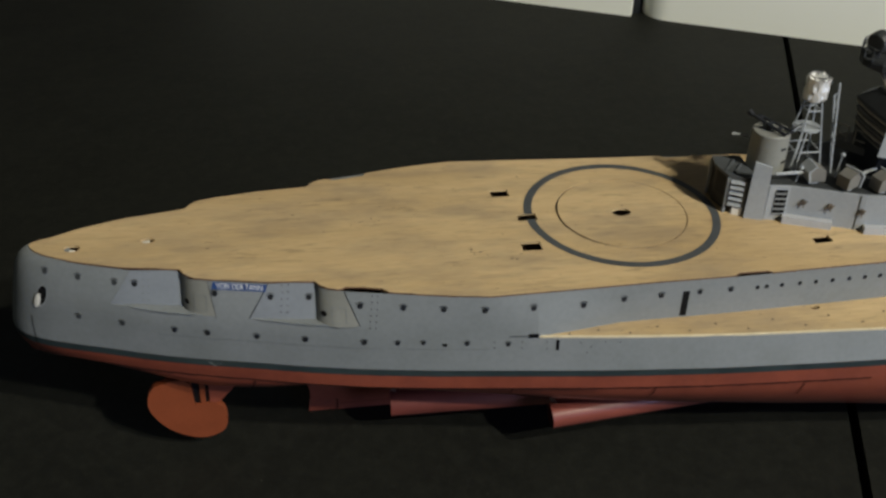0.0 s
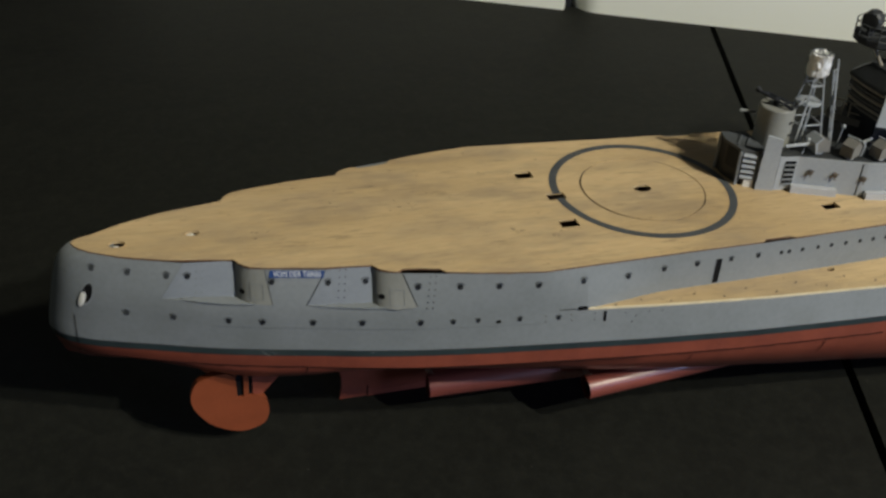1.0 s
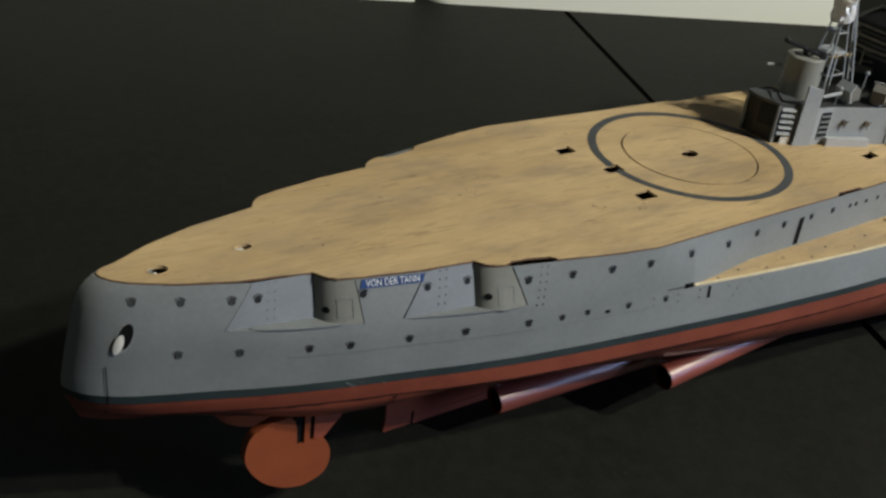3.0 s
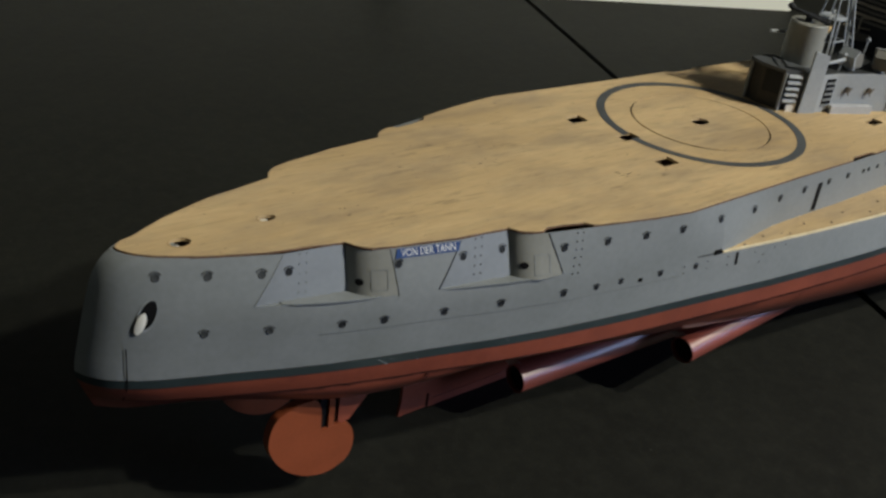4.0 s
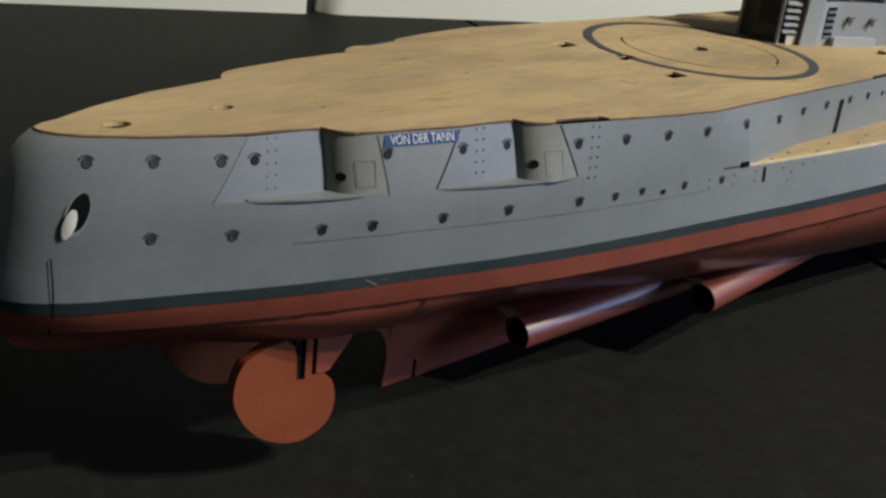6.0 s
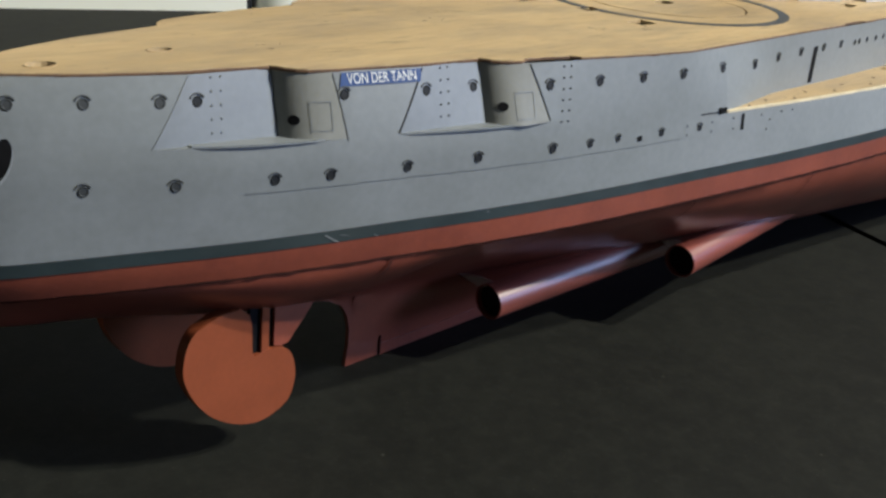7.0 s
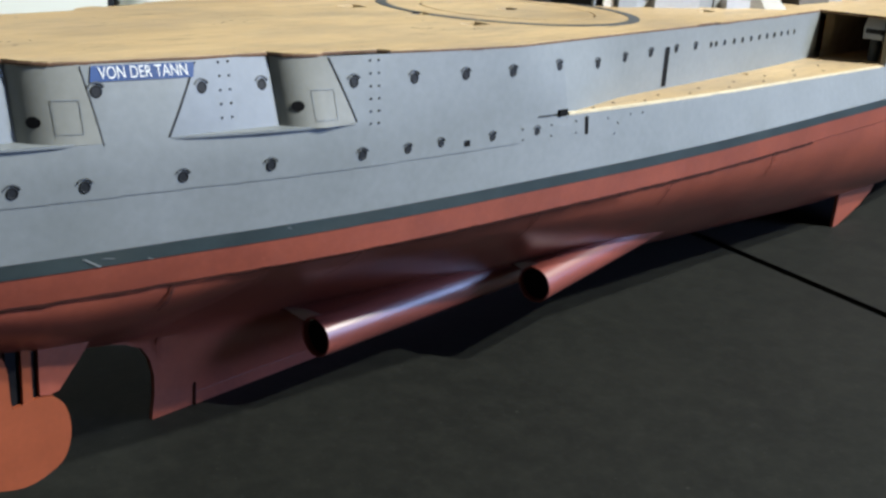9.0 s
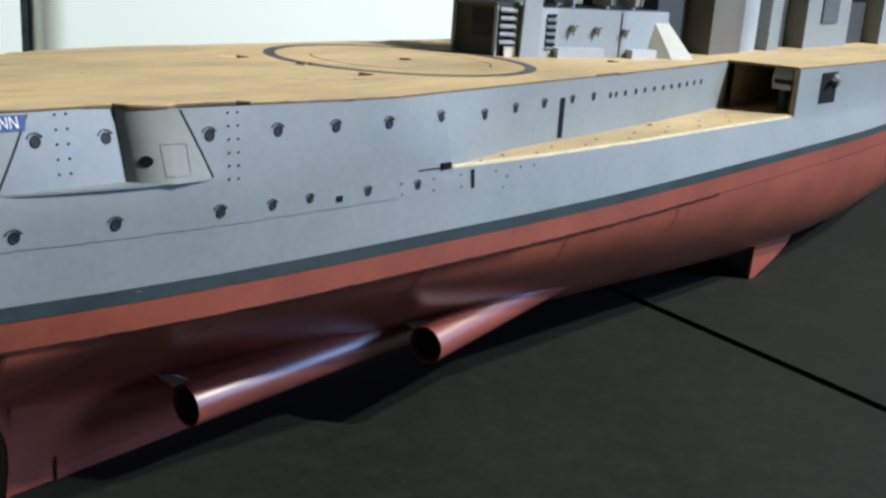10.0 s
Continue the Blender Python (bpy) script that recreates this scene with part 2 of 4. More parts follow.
def loops_plate(bm, outer, holes, z0, z1):
    """A plate with openings: outlines in plan, outer first."""
    edges = []
    top_loops = []
    for loop in (outer, *holes):
        vs = [bm.verts.new(P(x, y, z1)) for x, y in loop]
        top_loops.append(vs)
        for i in range(len(vs)):
            edges.append(bm.edges.new((vs[i], vs[(i + 1) % len(vs)])))
    bmesh.ops.triangle_fill(bm, use_beauty=True, use_dissolve=False, edges=edges)
    for vs in top_loops:
        lo = [bm.verts.new(Vector((v.co.x, v.co.y, z0 * MM))) for v in vs]
        for i in range(len(vs)):
            j = (i + 1) % len(vs)
            bm.faces.new((vs[i], vs[j], lo[j], lo[i]))


def circle(cx, cy, r, seg=48, squash=1.0, turn=0.0):
    return [(cx + r * math.cos(2 * math.pi * i / seg + turn), cy + r * squash * math.sin(2 * math.pi * i / seg + turn)) for i in range(seg)]


# ---- the room: table boards, white panels, plain unseen walls ----
def seam_x(y):
    return 253.5 + 0.352 * (y + 33)


def table_board(name, near, far, label):
    bm = bmesh.new()
    prism(bm, [(near(-900), -900), (far(-900), -900), (far(1300), 1300), (near(1300), 1300)], -18, 0)
    bevel(bm, 0.5)
    return tagged(part(name, bm, TABLE), label, "table", kind="structure")


table_board("tabletop", lambda y: -1300, lambda y: seam_x(y) - 1.7, "matt black board that the model stands on")
table_board("tabletop", lambda y: seam_x(y) + 1.7, lambda y: 1700, "matt black board butted against the first")
bm = bmesh.new()
box(bm, -1290, 1690, -890, 1290, -40, -18.5)
tagged(part("tabletop_base", bm, BLACK), "black base under the two boards", "table", kind="structure")


def white_panel(a, b, thick, label, curl=0.0):
    """An upright white board whose foot runs from a to b; curl: the radius by which its first end bends away."""
    a, b = Vector(a), Vector(b)
    d = (b - a).normalized()
    n = Vector((-d.y, d.x))
    plan = [a + d * curl * (1 - math.sin(t)) + n * curl * (1 - math.cos(t)) for t in [math.pi / 2 * (1 - k / 10) for k in range(11)]] if curl else [a]
    bm = bmesh.new()
    prism(bm, [tuple(p) for p in (*plan, b, b + n * thick, a + n * thick)], 0, 135)
    if not curl:
        bevel(bm, 1.2)
    return tagged(part("white_panel", bm, PANEL, smooth=bool(curl)), label, "panel", group="white backing panels")


white_panel((20, 459), (285, 327), 6, "upright white board standing behind the ship model")
white_panel((288.5, 325.5), (520, 209), 24, "upright white board with one end curling back into a dark gap", 18)
# dark strip added behind the gap to paint in its shade
bm = bmesh.new()
prism(bm, [(285.5, 334), (291.5, 331), (296.5, 341), (290, 344)], 0, 134)
tagged(part("joint_gap_shade", bm, DARK), "dark strip standing in for shade in the gap between white boards", "joint strip")

for name, b in (("floor", (-2200, 2200, -2200, 2200, -800, -760)), ("ceiling", (-2200, 2200, -2200, 2200, 1700, 1740)), ("wall_north", (-2200, 2200, 2200, 2240, -760, 1700)), ("wall_east", (2200, 2240, -2200, 2200, -760, 1700))):
    bm = bmesh.new()
    box(bm, *b)
    tagged(part(name, bm, ROOM), "plain dim plaster surface of the room", name.split("_")[0], kind="structure")
bm = bmesh.new()
for b in ((-2200, 1240, -760, 1700), (2160, 2200, -760, 1700), (1240, 2160, -760, 240), (1240, 2160, 1160, 1700)):
    box(bm, b[0], b[1], -2240, -2200, b[2], b[3])
tagged(part("wall_south", bm, ROOM), "plain dim plaster wall with an opening for an unseen side light", "wall", kind="structure")
# opening cut for the added west fill lamp
bm = bmesh.new()
for b in ((-2200, 250, -760, 1700), (1250, 2200, -760, 1700), (250, 1250, -760, 350), (250, 1250, 1350, 1700)):
    box(bm, -2240, -2200, *b)
tagged(part("wall_west", bm, ROOM), "plain dim plaster wall with an opening for an unseen side light", "wall", kind="structure")
for y in (-600, 500):
    for x in (-1000, 1350):
        bm = bmesh.new()
        box(bm, x, x + 60, y, y + 60, -760, -40)
        bevel(bm, 3)
        tagged(part("table_leg", bm, BLACK), "square black leg under the table boards", "table leg", kind="structure")

# ---- the ship model ----
ship = new("ship_model")
ship.matrix_basis = TRIM
tagged(ship, "unfinished grey and red card battleship model resting on its keel", "ship model")

DECK_Z, LOW_Z = 70.0, 57.0
W_TOP = table([(0, 0), (0.4, 1.4), (1.2, 2.9), (2.6, 4.6), (6, 6.9), (9, 8.3), (13.3, 10.4), (17, 11.7), (22, 13.4), (28, 15.3), (34, 17.3), (40, 19.4), (47, 21.7), (52, 23.3), (59, 24.7), (67, 26.2), (74, 27.8), (80, 29.5), (87, 31.9), (99.5, 34.4), (109, 36.4), (117, 37.9), (127.6, 39.3), (148, 38.5), (173, 37.4), (198, 36.7), (224, 35.4), (245, 34.3), (281, 31.4)])
W_LOW = table([(0, 0), (0.5, 2.0), (1.5, 4.1), (3, 6.2), (5.5, 8.6), (9, 10.9), (14, 13.4), (20, 16.0), (27, 18.7), (38, 22.3), (50, 25.6), (64, 28.9), (77, 32.3), (93, 35.5), (113, 38.4), (139, 41.4), (163, 44.2), (195, 46.8), (240, 48.7), (281, 50.6), (330, 52.6), (400, 52.5), (470, 48.5), (540, 40), (600, 32), (650, 16), (676, 4), (684, 0)])
STERN = table([(24, 4), (28, -2.5), (33, -4.6), (37, -6.4), (41, -8.0), (44, -8.6), (48, -8.0), (54, -6.9), (60, -5.7), (65, -4.4), (67.5, -3.2), (69.2, -1.7), (70, -0.4)])
Z_LOW = table([(0, 33), (4, 30.2), (10, 28.2), (20, 26.5), (30, 24.4), (45, 20.6), (60, 18.4), (68, 17.3), (73, 16.1), (75.5, 14.6), (77, 12), (77.9, 8.8), (78, 5), (78.1, 0.3), (130, 0.8), (170, 1.4), (220, 1), (300, 0.6), (600, 0.6), (655, 5), (684, 20)])
Z_BILGE = table([(0, 33), (4, 30.2), (10, 28.2), (20, 26.5), (30, 24.4), (45, 20.6), (60, 18.4), (75, 15.6), (95, 12), (130, 6.5), (170, 3), (220, 1), (300, 0.6), (600, 0.6), (655, 5), (684, 20)])
P_EXP = table([(0, 0.75), (12, 0.85), (25, 1.35), (45, 2.1), (62, 1.82), (77, 1.28), (100, 1.28), (130, 1.45), (150, 1.6), (175, 1.6), (205, 1.7), (240, 1.8), (295, 2.1), (350, 2.6), (400, 2.2), (450, 1.8), (520, 1.5), (684, 1.3)])
Q_EXP = table([(0, 1.25), (12, 1.2), (25, 1.12), (45, 0.95), (62, 0.90), (77, 0.76), (100, 0.72), (130, 0.78), (150, 0.87), (175, 1.06), (205, 1.2), (240, 1.5), (295, 2.2), (350, 2.4), (400, 2.1), (450, 1.8), (520, 1.6), (684, 1.4)])


def rise(u):
    """The water line's rise against the deck, towards the bow."""
    return 0.018 * u


def WL_HI(u):
    return 43.4 + rise(u)


def WL_LO(u):
    return 41.3 + rise(u)


def CREASE(u):
    return 36.9 + rise(u)


TUMBLE = table([(80, 0), (141, 1.0), (228, 2.3), (340, 2.3), (500, 1.0), (600, 0)])


def W_WL(u):
    return W_LOW(u) + TUMBLE(u)


def hull_x(u, z):
    return u + STERN(z) * max(0.0, 1 - u / 22) ** 1.3


def Z_BOT(u):
    return Z_LOW(u) + max(0.0, 0.018 * (u - 78))


TUCK = table([(0, 1.7), (20, 1.1), (45, 0.6), (70, 0.25), (100, 0)])


def tuck(u, z):
    """How far the red belt rounds inward below the water line, near the stern."""
    return TUCK(u) * min(1.0, max(0.0, (WL_LO(u) - z) / (WL_LO(u) - CREASE(u)))) ** 1.5


def flush(u, z):
    """Half-breadth of the plain hull at station u and height z."""
    f = min(1.0, max(0.0, (DECK_Z - z) / 15.0))
    f = 1 - (1 - f) ** 1.6
    if z >= CREASE(u):
        return max(0.0, W_TOP(u) * (1 - f) + W_LOW(u) * f + TUMBLE(u) * min(1.0, max(0.0, (57 - z) / (57 - WL_HI(u)))) - tuck(u, z) * min(1.0, W_LOW(u) / 6))
    zb = Z_BILGE(u) + max(0.0, 0.018 * (u - 78))
    t = min(1.0, (CREASE(u) - z) / (CREASE(u) - zb))
    body = max(0.0, W_WL(u) - TUCK(u) * min(1.0, W_LOW(u) / 6)) * max(0.0, 1 - t ** P_EXP(u)) ** (1 / Q_EXP(u))
    if not 73 < u < 300:
        return body
    # thin deadwood below the bilge, faired into it
    fin = 0.45 + 1.9 * min(1.0, max(0.0, z / zb)) ** 2 * min(1.0, (u - 73) / 14)
    return (body ** 3 + fin ** 3) ** (1 / 3)


port_trim = table([(0, 1.2), (5, 3.8), (16, 3.3), (28, 2.8), (40, 2.2), (60, 2.0), (300, 2.0)])


def side(sign, u, z, w):
    """A point of the hull; the far side is narrowed to fit the camera's view."""
    trim = port_trim(u) + 1.7 * max(0.0, 1 - u / 24) * min(1.0, max(0.0, (DECK_Z - z) / 10)) if sign > 0 else 0.0
    return (hull_x(u, z), sign * w - trim * (1 if w > 2.5 else w / 2.5), z)


# gun recesses: aft edge, corner and forward edge at deck height and at the ledge; corner half-breadth; outline of the gun house
LEDGE_Z = 59.6
RECESS = [
    dict(a=(29.6, 23.0), c=43.5, wc=17.3, lean=2.6, f=(51.0, 52.7), drum=[(43.7, 18.0), (44.4, 19.3), (45.6, 20.6), (47.2, 21.7), (49.2, 22.4)]),
    dict(a=(67.5, 61.9), c=80.4, wc=26.9, lean=3.3, f=(87.8, 92.0), drum=[(80.6, 27.6), (81.3, 28.7), (82.5, 29.8), (84.0, 30.6), (85.9, 31.3)]),
]


def edge_at(pair, z):
    f = (DECK_Z - z) / (DECK_Z - LEDGE_Z)
    return pair[0] + (pair[1] - pair[0]) * f


def recess_width(r, x, z):
    a, f = edge_at(r["a"], z), edge_at(r["f"], z)
    xs = [a, r["c"]] + [d[0] for d in r["drum"]] + [f]
    out = r["lean"] * (DECK_Z - z) / (DECK_Z - LEDGE_Z)
    ws = [flush(a, z), r["wc"] + out] + [d[1] + out for d in r["drum"]] + [flush(f, z)]
    return float(np.interp(x, xs, ws))


def columns(z):
    """Stations along the hull at height z; those at a recess follow its slanting edges."""
    zz = max(z, LEDGE_Z)
    cols = [0, 0.25, 0.6, 1.2, 2, 3, 4.5, 6.5, 9, 12, 15, 18]
    for r in RECESS:
        a, f = edge_at(r["a"], zz), edge_at(r["f"], zz)
        if cols[-1] > 30:
            cols += [f0 + (a - f0) * k / 4 for k in (1, 2, 3)]
        cols += [a] + [a + (r["c"] - a) * k / 4 for k in (1, 2, 3)] + [r["c"]] + [d[0] for d in r["drum"]] + [f]
        f0 = f
    cols += [f0 + (141 - f0) * k / 8 for k in range(1, 9)]
    return cols


def recess_of(u, z):
    for r in RECESS:
        if edge_at(r["a"], z) - 1e-6 <= u <= edge_at(r["f"], z) + 1e-6:
            return r
    return None


def side_plating(sign):
    bm = bmesh.new()
    rows = []
    for z in (70.0, 69.5, 68.8, 68, 66, 64, 62, 60.5, LEDGE_Z):
        row = []
        for u in columns(z):
            r = recess_of(u, z)
            row.append(side(sign, u, z, recess_width(r, u, z) if r else flush(u, z)))
        rows.append(row)
    for f in (0, 0.1, 0.22, 0.36, 0.54, 0.72, 0.87, 1):
        rows.append([side(sign, u, LEDGE_Z + (WL_HI(u) - LEDGE_Z) * f, flush(u, LEDGE_Z + (WL_HI(u) - LEDGE_Z) * f)) for u in columns(LEDGE_Z)])
    grid(bm, rows)
    bmesh.ops.remove_doubles(bm, verts=bm.verts[:], dist=0.00002)
    for f in bm.faces:
        c = f.calc_center_median() / MM
        r = recess_of(c.x, c.z) if c.z > LEDGE_Z else None
        if r:
            f.material_index = 2 if c.x > r["c"] else 1
    ob = part("side_plating", bm, GREY, ship, "grey printed card hull side with two gun recesses", smooth=True)
    ob.data.materials.append(RECESS_GREY)
    ob.data.materials.append(DRUM_GREY)
    return ob


STATIONS = [0, 0.25, 0.6, 1.2, 2, 3, 4.5, 6.5, 9, 12, 16, 20, 25, 30, 36, 42, 48, 54, 60, 66, 72, 78, 84, 90, 98, 106, 114, 122, 130, 141]
FORE = [141, 145, 150, 155, 160, 166, 172, 178, 185, 192, 200, 207, 215, 222, 230, 237, 245, 252, 260, 266, 272, 278, 284]
BOW = [284, 295, 310, 335, 360, 390, 420, 450, 480, 510, 540, 570, 600, 625, 650, 668, 678, 684]


def wall_width(u, z):
    """Half-breadth of the wall above the side deck; it leans out where that deck runs to a point."""
    f = max(0.0, 1 - (u - 141) / 26.0) ** 1.6
    g = 1 - (1 - min(1.0, max(0.0, (DECK_Z - z) / 15.0))) ** 1.6
    return W_TOP(u) + (W_LOW(u) - W_TOP(u)) * g * f


for s in (-1, 1):
    side_plating(s)
    # lower belt beside the side deck, and the flush side further forward
    bm = bmesh.new()
    grid(bm, [[side(s, u, LOW_Z + (WL_HI(u) - LOW_Z) * f, W_LOW(u) + TUMBLE(u) * f) for u in FORE] for f in (0, 0.25, 0.5, 0.75, 1)])
    part("belt_plating", bm, GREY, ship, smooth=True)
    bm = bmesh.new()
    grid(bm, [[side(s, u, z, W_LOW(u)) for u in BOW] for z in (DECK_Z, 63, LOW_Z)] + [[side(s, u, LOW_Z + (WL_HI(u) - LOW_Z) * f, W_LOW(u) + TUMBLE(u) * f) for u in BOW] for f in (0.25, 0.5, 0.75, 1)])
    part("forward_plating", bm, GREY, ship, smooth=True)
    # upper wall above the side deck
    bm = bmesh.new()
    cols = [141, 144, 147, 150, 155, 160, 166, 172, 185, 198, 211, 224, 237, 250, 262, 281]
    grid(bm, [[side(s, u, z, wall_width(u, z)) for u in cols] for z in (DECK_Z, 67, 63, 60, LOW_Z, LOW_Z - 0.6)])
    grid(bm, [[side(s, 141, z, w) for w in (W_TOP(141), W_LOW(141))] for z in (LOW_Z, 50)])
    part("upper_wall", bm, GREY, ship, smooth=True)
    # bulkheads round the forward recess
    bm = bmesh.new()
    grid(bm, [[side(s, 281, z, 8), side(s, 281, z, W_TOP(281))] for z in (DECK_Z, LOW_Z - 1)])
    grid(bm, [[side(s, u, z, 33) for u in (281, 330)] for z in (DECK_Z, LOW_Z - 1)])
    grid(bm, [[side(s, 330, z, w) for w in (26, W_LOW(330) - 0.6)] for z in (DECK_Z, LOW_Z - 1)])
    grid(bm, [[side(s, 284, z, w) for w in (W_LOW(284) - 1.6, W_LOW(284))] for z in (DECK_Z, LOW_Z - 1)])
    part("bulkhead", bm, INNER, ship, "dark inner bulkheads of the side recess")
    bm = bmesh.new()
    grid(bm, [[side(s, u, z(u), flush(u, z(u)) + 0.12) for u in STATIONS + FORE[1:] + BOW[1:]] for z in (WL_HI, WL_LO)])
    part("waterline_stripe", bm, STRIPE, ship, "dark blue-grey waterline stripe", smooth=True)
    bm = bmesh.new()
    rows = []
    us = sorted(STATIONS + [69, 73.2, 74, 75.5, 76.2, 77, 77.9, 78.2, 79.5, 81, 87, 94]) + FORE[1:] + BOW[1:]
    for k in range(5):
        rows.append([side(s, u, WL_LO(u) + (CREASE(u) + 0.1 - WL_LO(u)) * k / 4, flush(u, WL_LO(u) + (CREASE(u) + 0.1 - WL_LO(u)) * k / 4)) for u in us])
    for k in range(0, 21):
        t = math.sin(math.pi / 2 * k / 20) if k else 0.004
        row = []
        for u in us:
            z = CREASE(u) - (CREASE(u) - Z_BOT(u)) * t
            row.append(side(s, u, z, max(0.0, flush(u, z) - (0.3 if k == 0 else 0.12))))
        rows.append(row)
    grid(bm, rows)
    part("hull_bottom", bm, RED, ship, "dull red-brown card underwater hull", smooth=True)


# grey shelf round the stern, just outside the deck's end
bm = bmesh.new()
cap = [side(-1, u, DECK_Z, W_TOP(u)) for u in (12, 9, 6.5, 4.5, 3, 2, 1.2, 0.6, 0.25, 0)] + [side(1, u, DECK_Z, W_TOP(u)) for u in (0.25, 0.6, 1.2, 2, 3, 4.5, 6.5, 9, 12)]
prism(bm, [(p[0], p[1]) for p in cap], DECK_Z - 0.5, DECK_Z + 0.05)
part("stern_shelf", bm, GREY, ship, "grey card shelf at the deck's after end")

# ledges under the gun houses
for r, x0, x1 in ((RECESS[0], 28.5, 49.0), (RECESS[1], 62.0, 92.0)):
    bm = bmesh.new()
    xs = [x0 + (x1 - x0) * k / 12 for k in range(13)]
    outer = [(x, -(flush(x, LEDGE_Z) + 0.55 * math.sin(math.pi * k / 12) ** 0.5)) for k, x in enumerate(xs)]
    inner = [(x, -min(flush(x, LEDGE_Z) - 0.4, recess_width(r, x, LEDGE_Z) - 0.5)) for x in xs]
    prism(bm, outer + inner[::-1], LEDGE_Z - 0.15, LEDGE_Z + 0.2)
    part("gun_ledge", bm, GREY, ship, "thin pale card ledge under a gun recess")


# ---- decks ----
def deck_edge():
    """Half of the deck's outline, stern to stem, with the notches of the gun recesses."""
    pts = [(0.5, 0.8), (1.0, 2.1), (2.5, 4.0), (5.4, 6.2), (8.8, 7.9), (13.3, 10.1), (17, 11.4), (22, 13.0), (26.5, 14.4), (36, 15.9), (43.2, 17.3), (43.7, 18.1), (44.4, 19.4), (45.6, 20.7), (47.2, 21.8), (52, 23.1), (59, 24.3), (66, 25.7), (73, 26.3), (80.2, 27.0), (80.7, 27.8), (81.4, 28.9), (82.6, 29.9), (84.1, 30.7), (86.4, 31.4), (87.8, 31.0), (88.4, 30.5), (93, 31.0), (98.4, 32.4), (99.8, 34.1), (109, 36.2), (117, 37.7), (127.6, 39.1), (148, 38.3), (173, 37.2), (198.5, 36.5), (200.2, 35.2), (208.5, 35.1), (210, 36.0), (224, 35.2), (245, 34.1), (280, 31.4)]
    pts += [(281.5, 40.0), (283, W_LOW(283) - 0.3)] + [(u, W_LOW(u) - 0.3) for u in (300, 335, 390, 450, 510, 570, 620, 655, 676)]
    return pts


half = deck_edge()
outer = [(x, -w) for x, w in half] + [(683.5, 0.0)] + [(x, w - port_trim(x)) for x, w in half[::-1]] + [(0.4, 0.0)]
BC = (175.6, 0.3)


def hatch(cx, cy, w, d, turn):
    c, s = math.cos(radians(turn)), math.sin(radians(turn))
    return [(cx + c * x - s * y, cy + s * x + c * y) for x, y in ((-w, -d), (w, -d), (w, d), (-w, d))]


hatches = [hatch(140.2, 15.2, 2.8, 2.1, 0), hatch(143.8, -15.8, 2.9, 2.2, 0), hatch(231.6, -20.9, 2.9, 1.8, 4)]
notch = hatch(145.9, 0.3, 2.9, 2.0, 0)
round_holes = [circle(12.7, -4.0, 2.3, 16, 0.75), circle(33.5, -1.8, 2.1, 16, 0.62)]
bm = bmesh.new()
loops_plate(bm, outer, [circle(*BC, 20.3, 72), *hatches, notch, *round_holes], DECK_Z - 0.2, DECK_Z + 0.5)
main_deck = part("main_deck", bm, DECK, ship, "tan printed plank deck with dark streaks and open hatches")
bm = bmesh.new()
rim = []
for i, (x, y) in enumerate(outer):
    (x0, y0), (x1, y1) = outer[i - 1], outer[(i + 1) % len(outer)]
    n = Vector((y1 - y0, x0 - x1)).normalized()
    rim.append((x + n.x * 0.15, y + n.y * 0.15))
grid(bm, [[(x, y, z) for x, y in o] for o, z in ((rim, DECK_Z - 0.1), (rim, DECK_Z + 0.2), (outer, DECK_Z + 0.34))], True)
part("deck_rim", bm, BROWN, ship, "dark brown cut edge of the deck")
bm = bmesh.new()
loops_plate(bm, circle(BC[0] + 0.16, BC[1] + 0.1, 19.8, 72), [[(BC[0] + 3.0 * math.cos(a), BC[1] + 2.3 * math.sin(a)) for a in (0.1, 0.9, 1.7, 2.6, 3.4, 4.2, 5.0, 5.7)]], DECK_Z - 0.2, DECK_Z + 0.5)
part("turntable_disc", bm, DECK, ship, "loose round deck disc with a ragged centre hole")
# black ring below the gap keeps it shaded from every side
bm = bmesh.new()
loops_plate(bm, circle(*BC, 21.0, 72), [circle(*BC, 19.0, 72)], DECK_Z - 0.6, DECK_Z + 0.1)
part("gap_shade_ring", bm, BLACK, ship, "black ring under the disc's gap, standing in for its shade")
bm = bmesh.new()
arc = [math.pi + 0.05 + (2 * math.pi - 0.10) * k / 120 for k in range(121)]
grid(bm, [[(BC[0] + r * math.cos(a), BC[1] + r * math.sin(a), z) for r, z in ((30.2, DECK_Z + 0.4), (30.2, DECK_Z + 0.58), (27.7, DECK_Z + 0.58), (27.7, DECK_Z + 0.4))] for a in arc])
part("barbette_ring", bm, RING, ship, "dark grey ring printed round the turret seat")
rnd = random.Random(11)
for cx, cy, n in ((128.5, -17.5, 9), (137.0, -21.5, 5), (52.0, -6.0, 4), (98.0, 3.0, 4)):
    bm = bmesh.new()
    for k in range(n):
        x, y = cx + rnd.uniform(-3, 3), cy + rnd.uniform(-2, 2)
        r = rnd.uniform(0.12, 0.3)
        prism(bm, [(x - r * 2.2, y - r * 0.5), (x + r, y - r * 0.7), (x + r * 2, y + r * 0.4), (x - r, y + r * 0.6)], DECK_Z + 0.45, DECK_Z + 0.53)
    part("deck_nick", bm, RUST, main_deck, "small brown nicks in the deck print")
for h in round_holes:
    cx, cy = sum(p[0] for p in h) / len(h), sum(p[1] for p in h) / len(h)
    bm = bmesh.new()
    loops_plate(bm, [(cx + (x - cx) * 1.12, cy + (y - cy) * 1.12) for x, y in h], [h], DECK_Z + 0.4, DECK_Z + 0.6)
    part("hole_rim", bm, DECK, ship, "frayed pale paper rim round a deck hole")
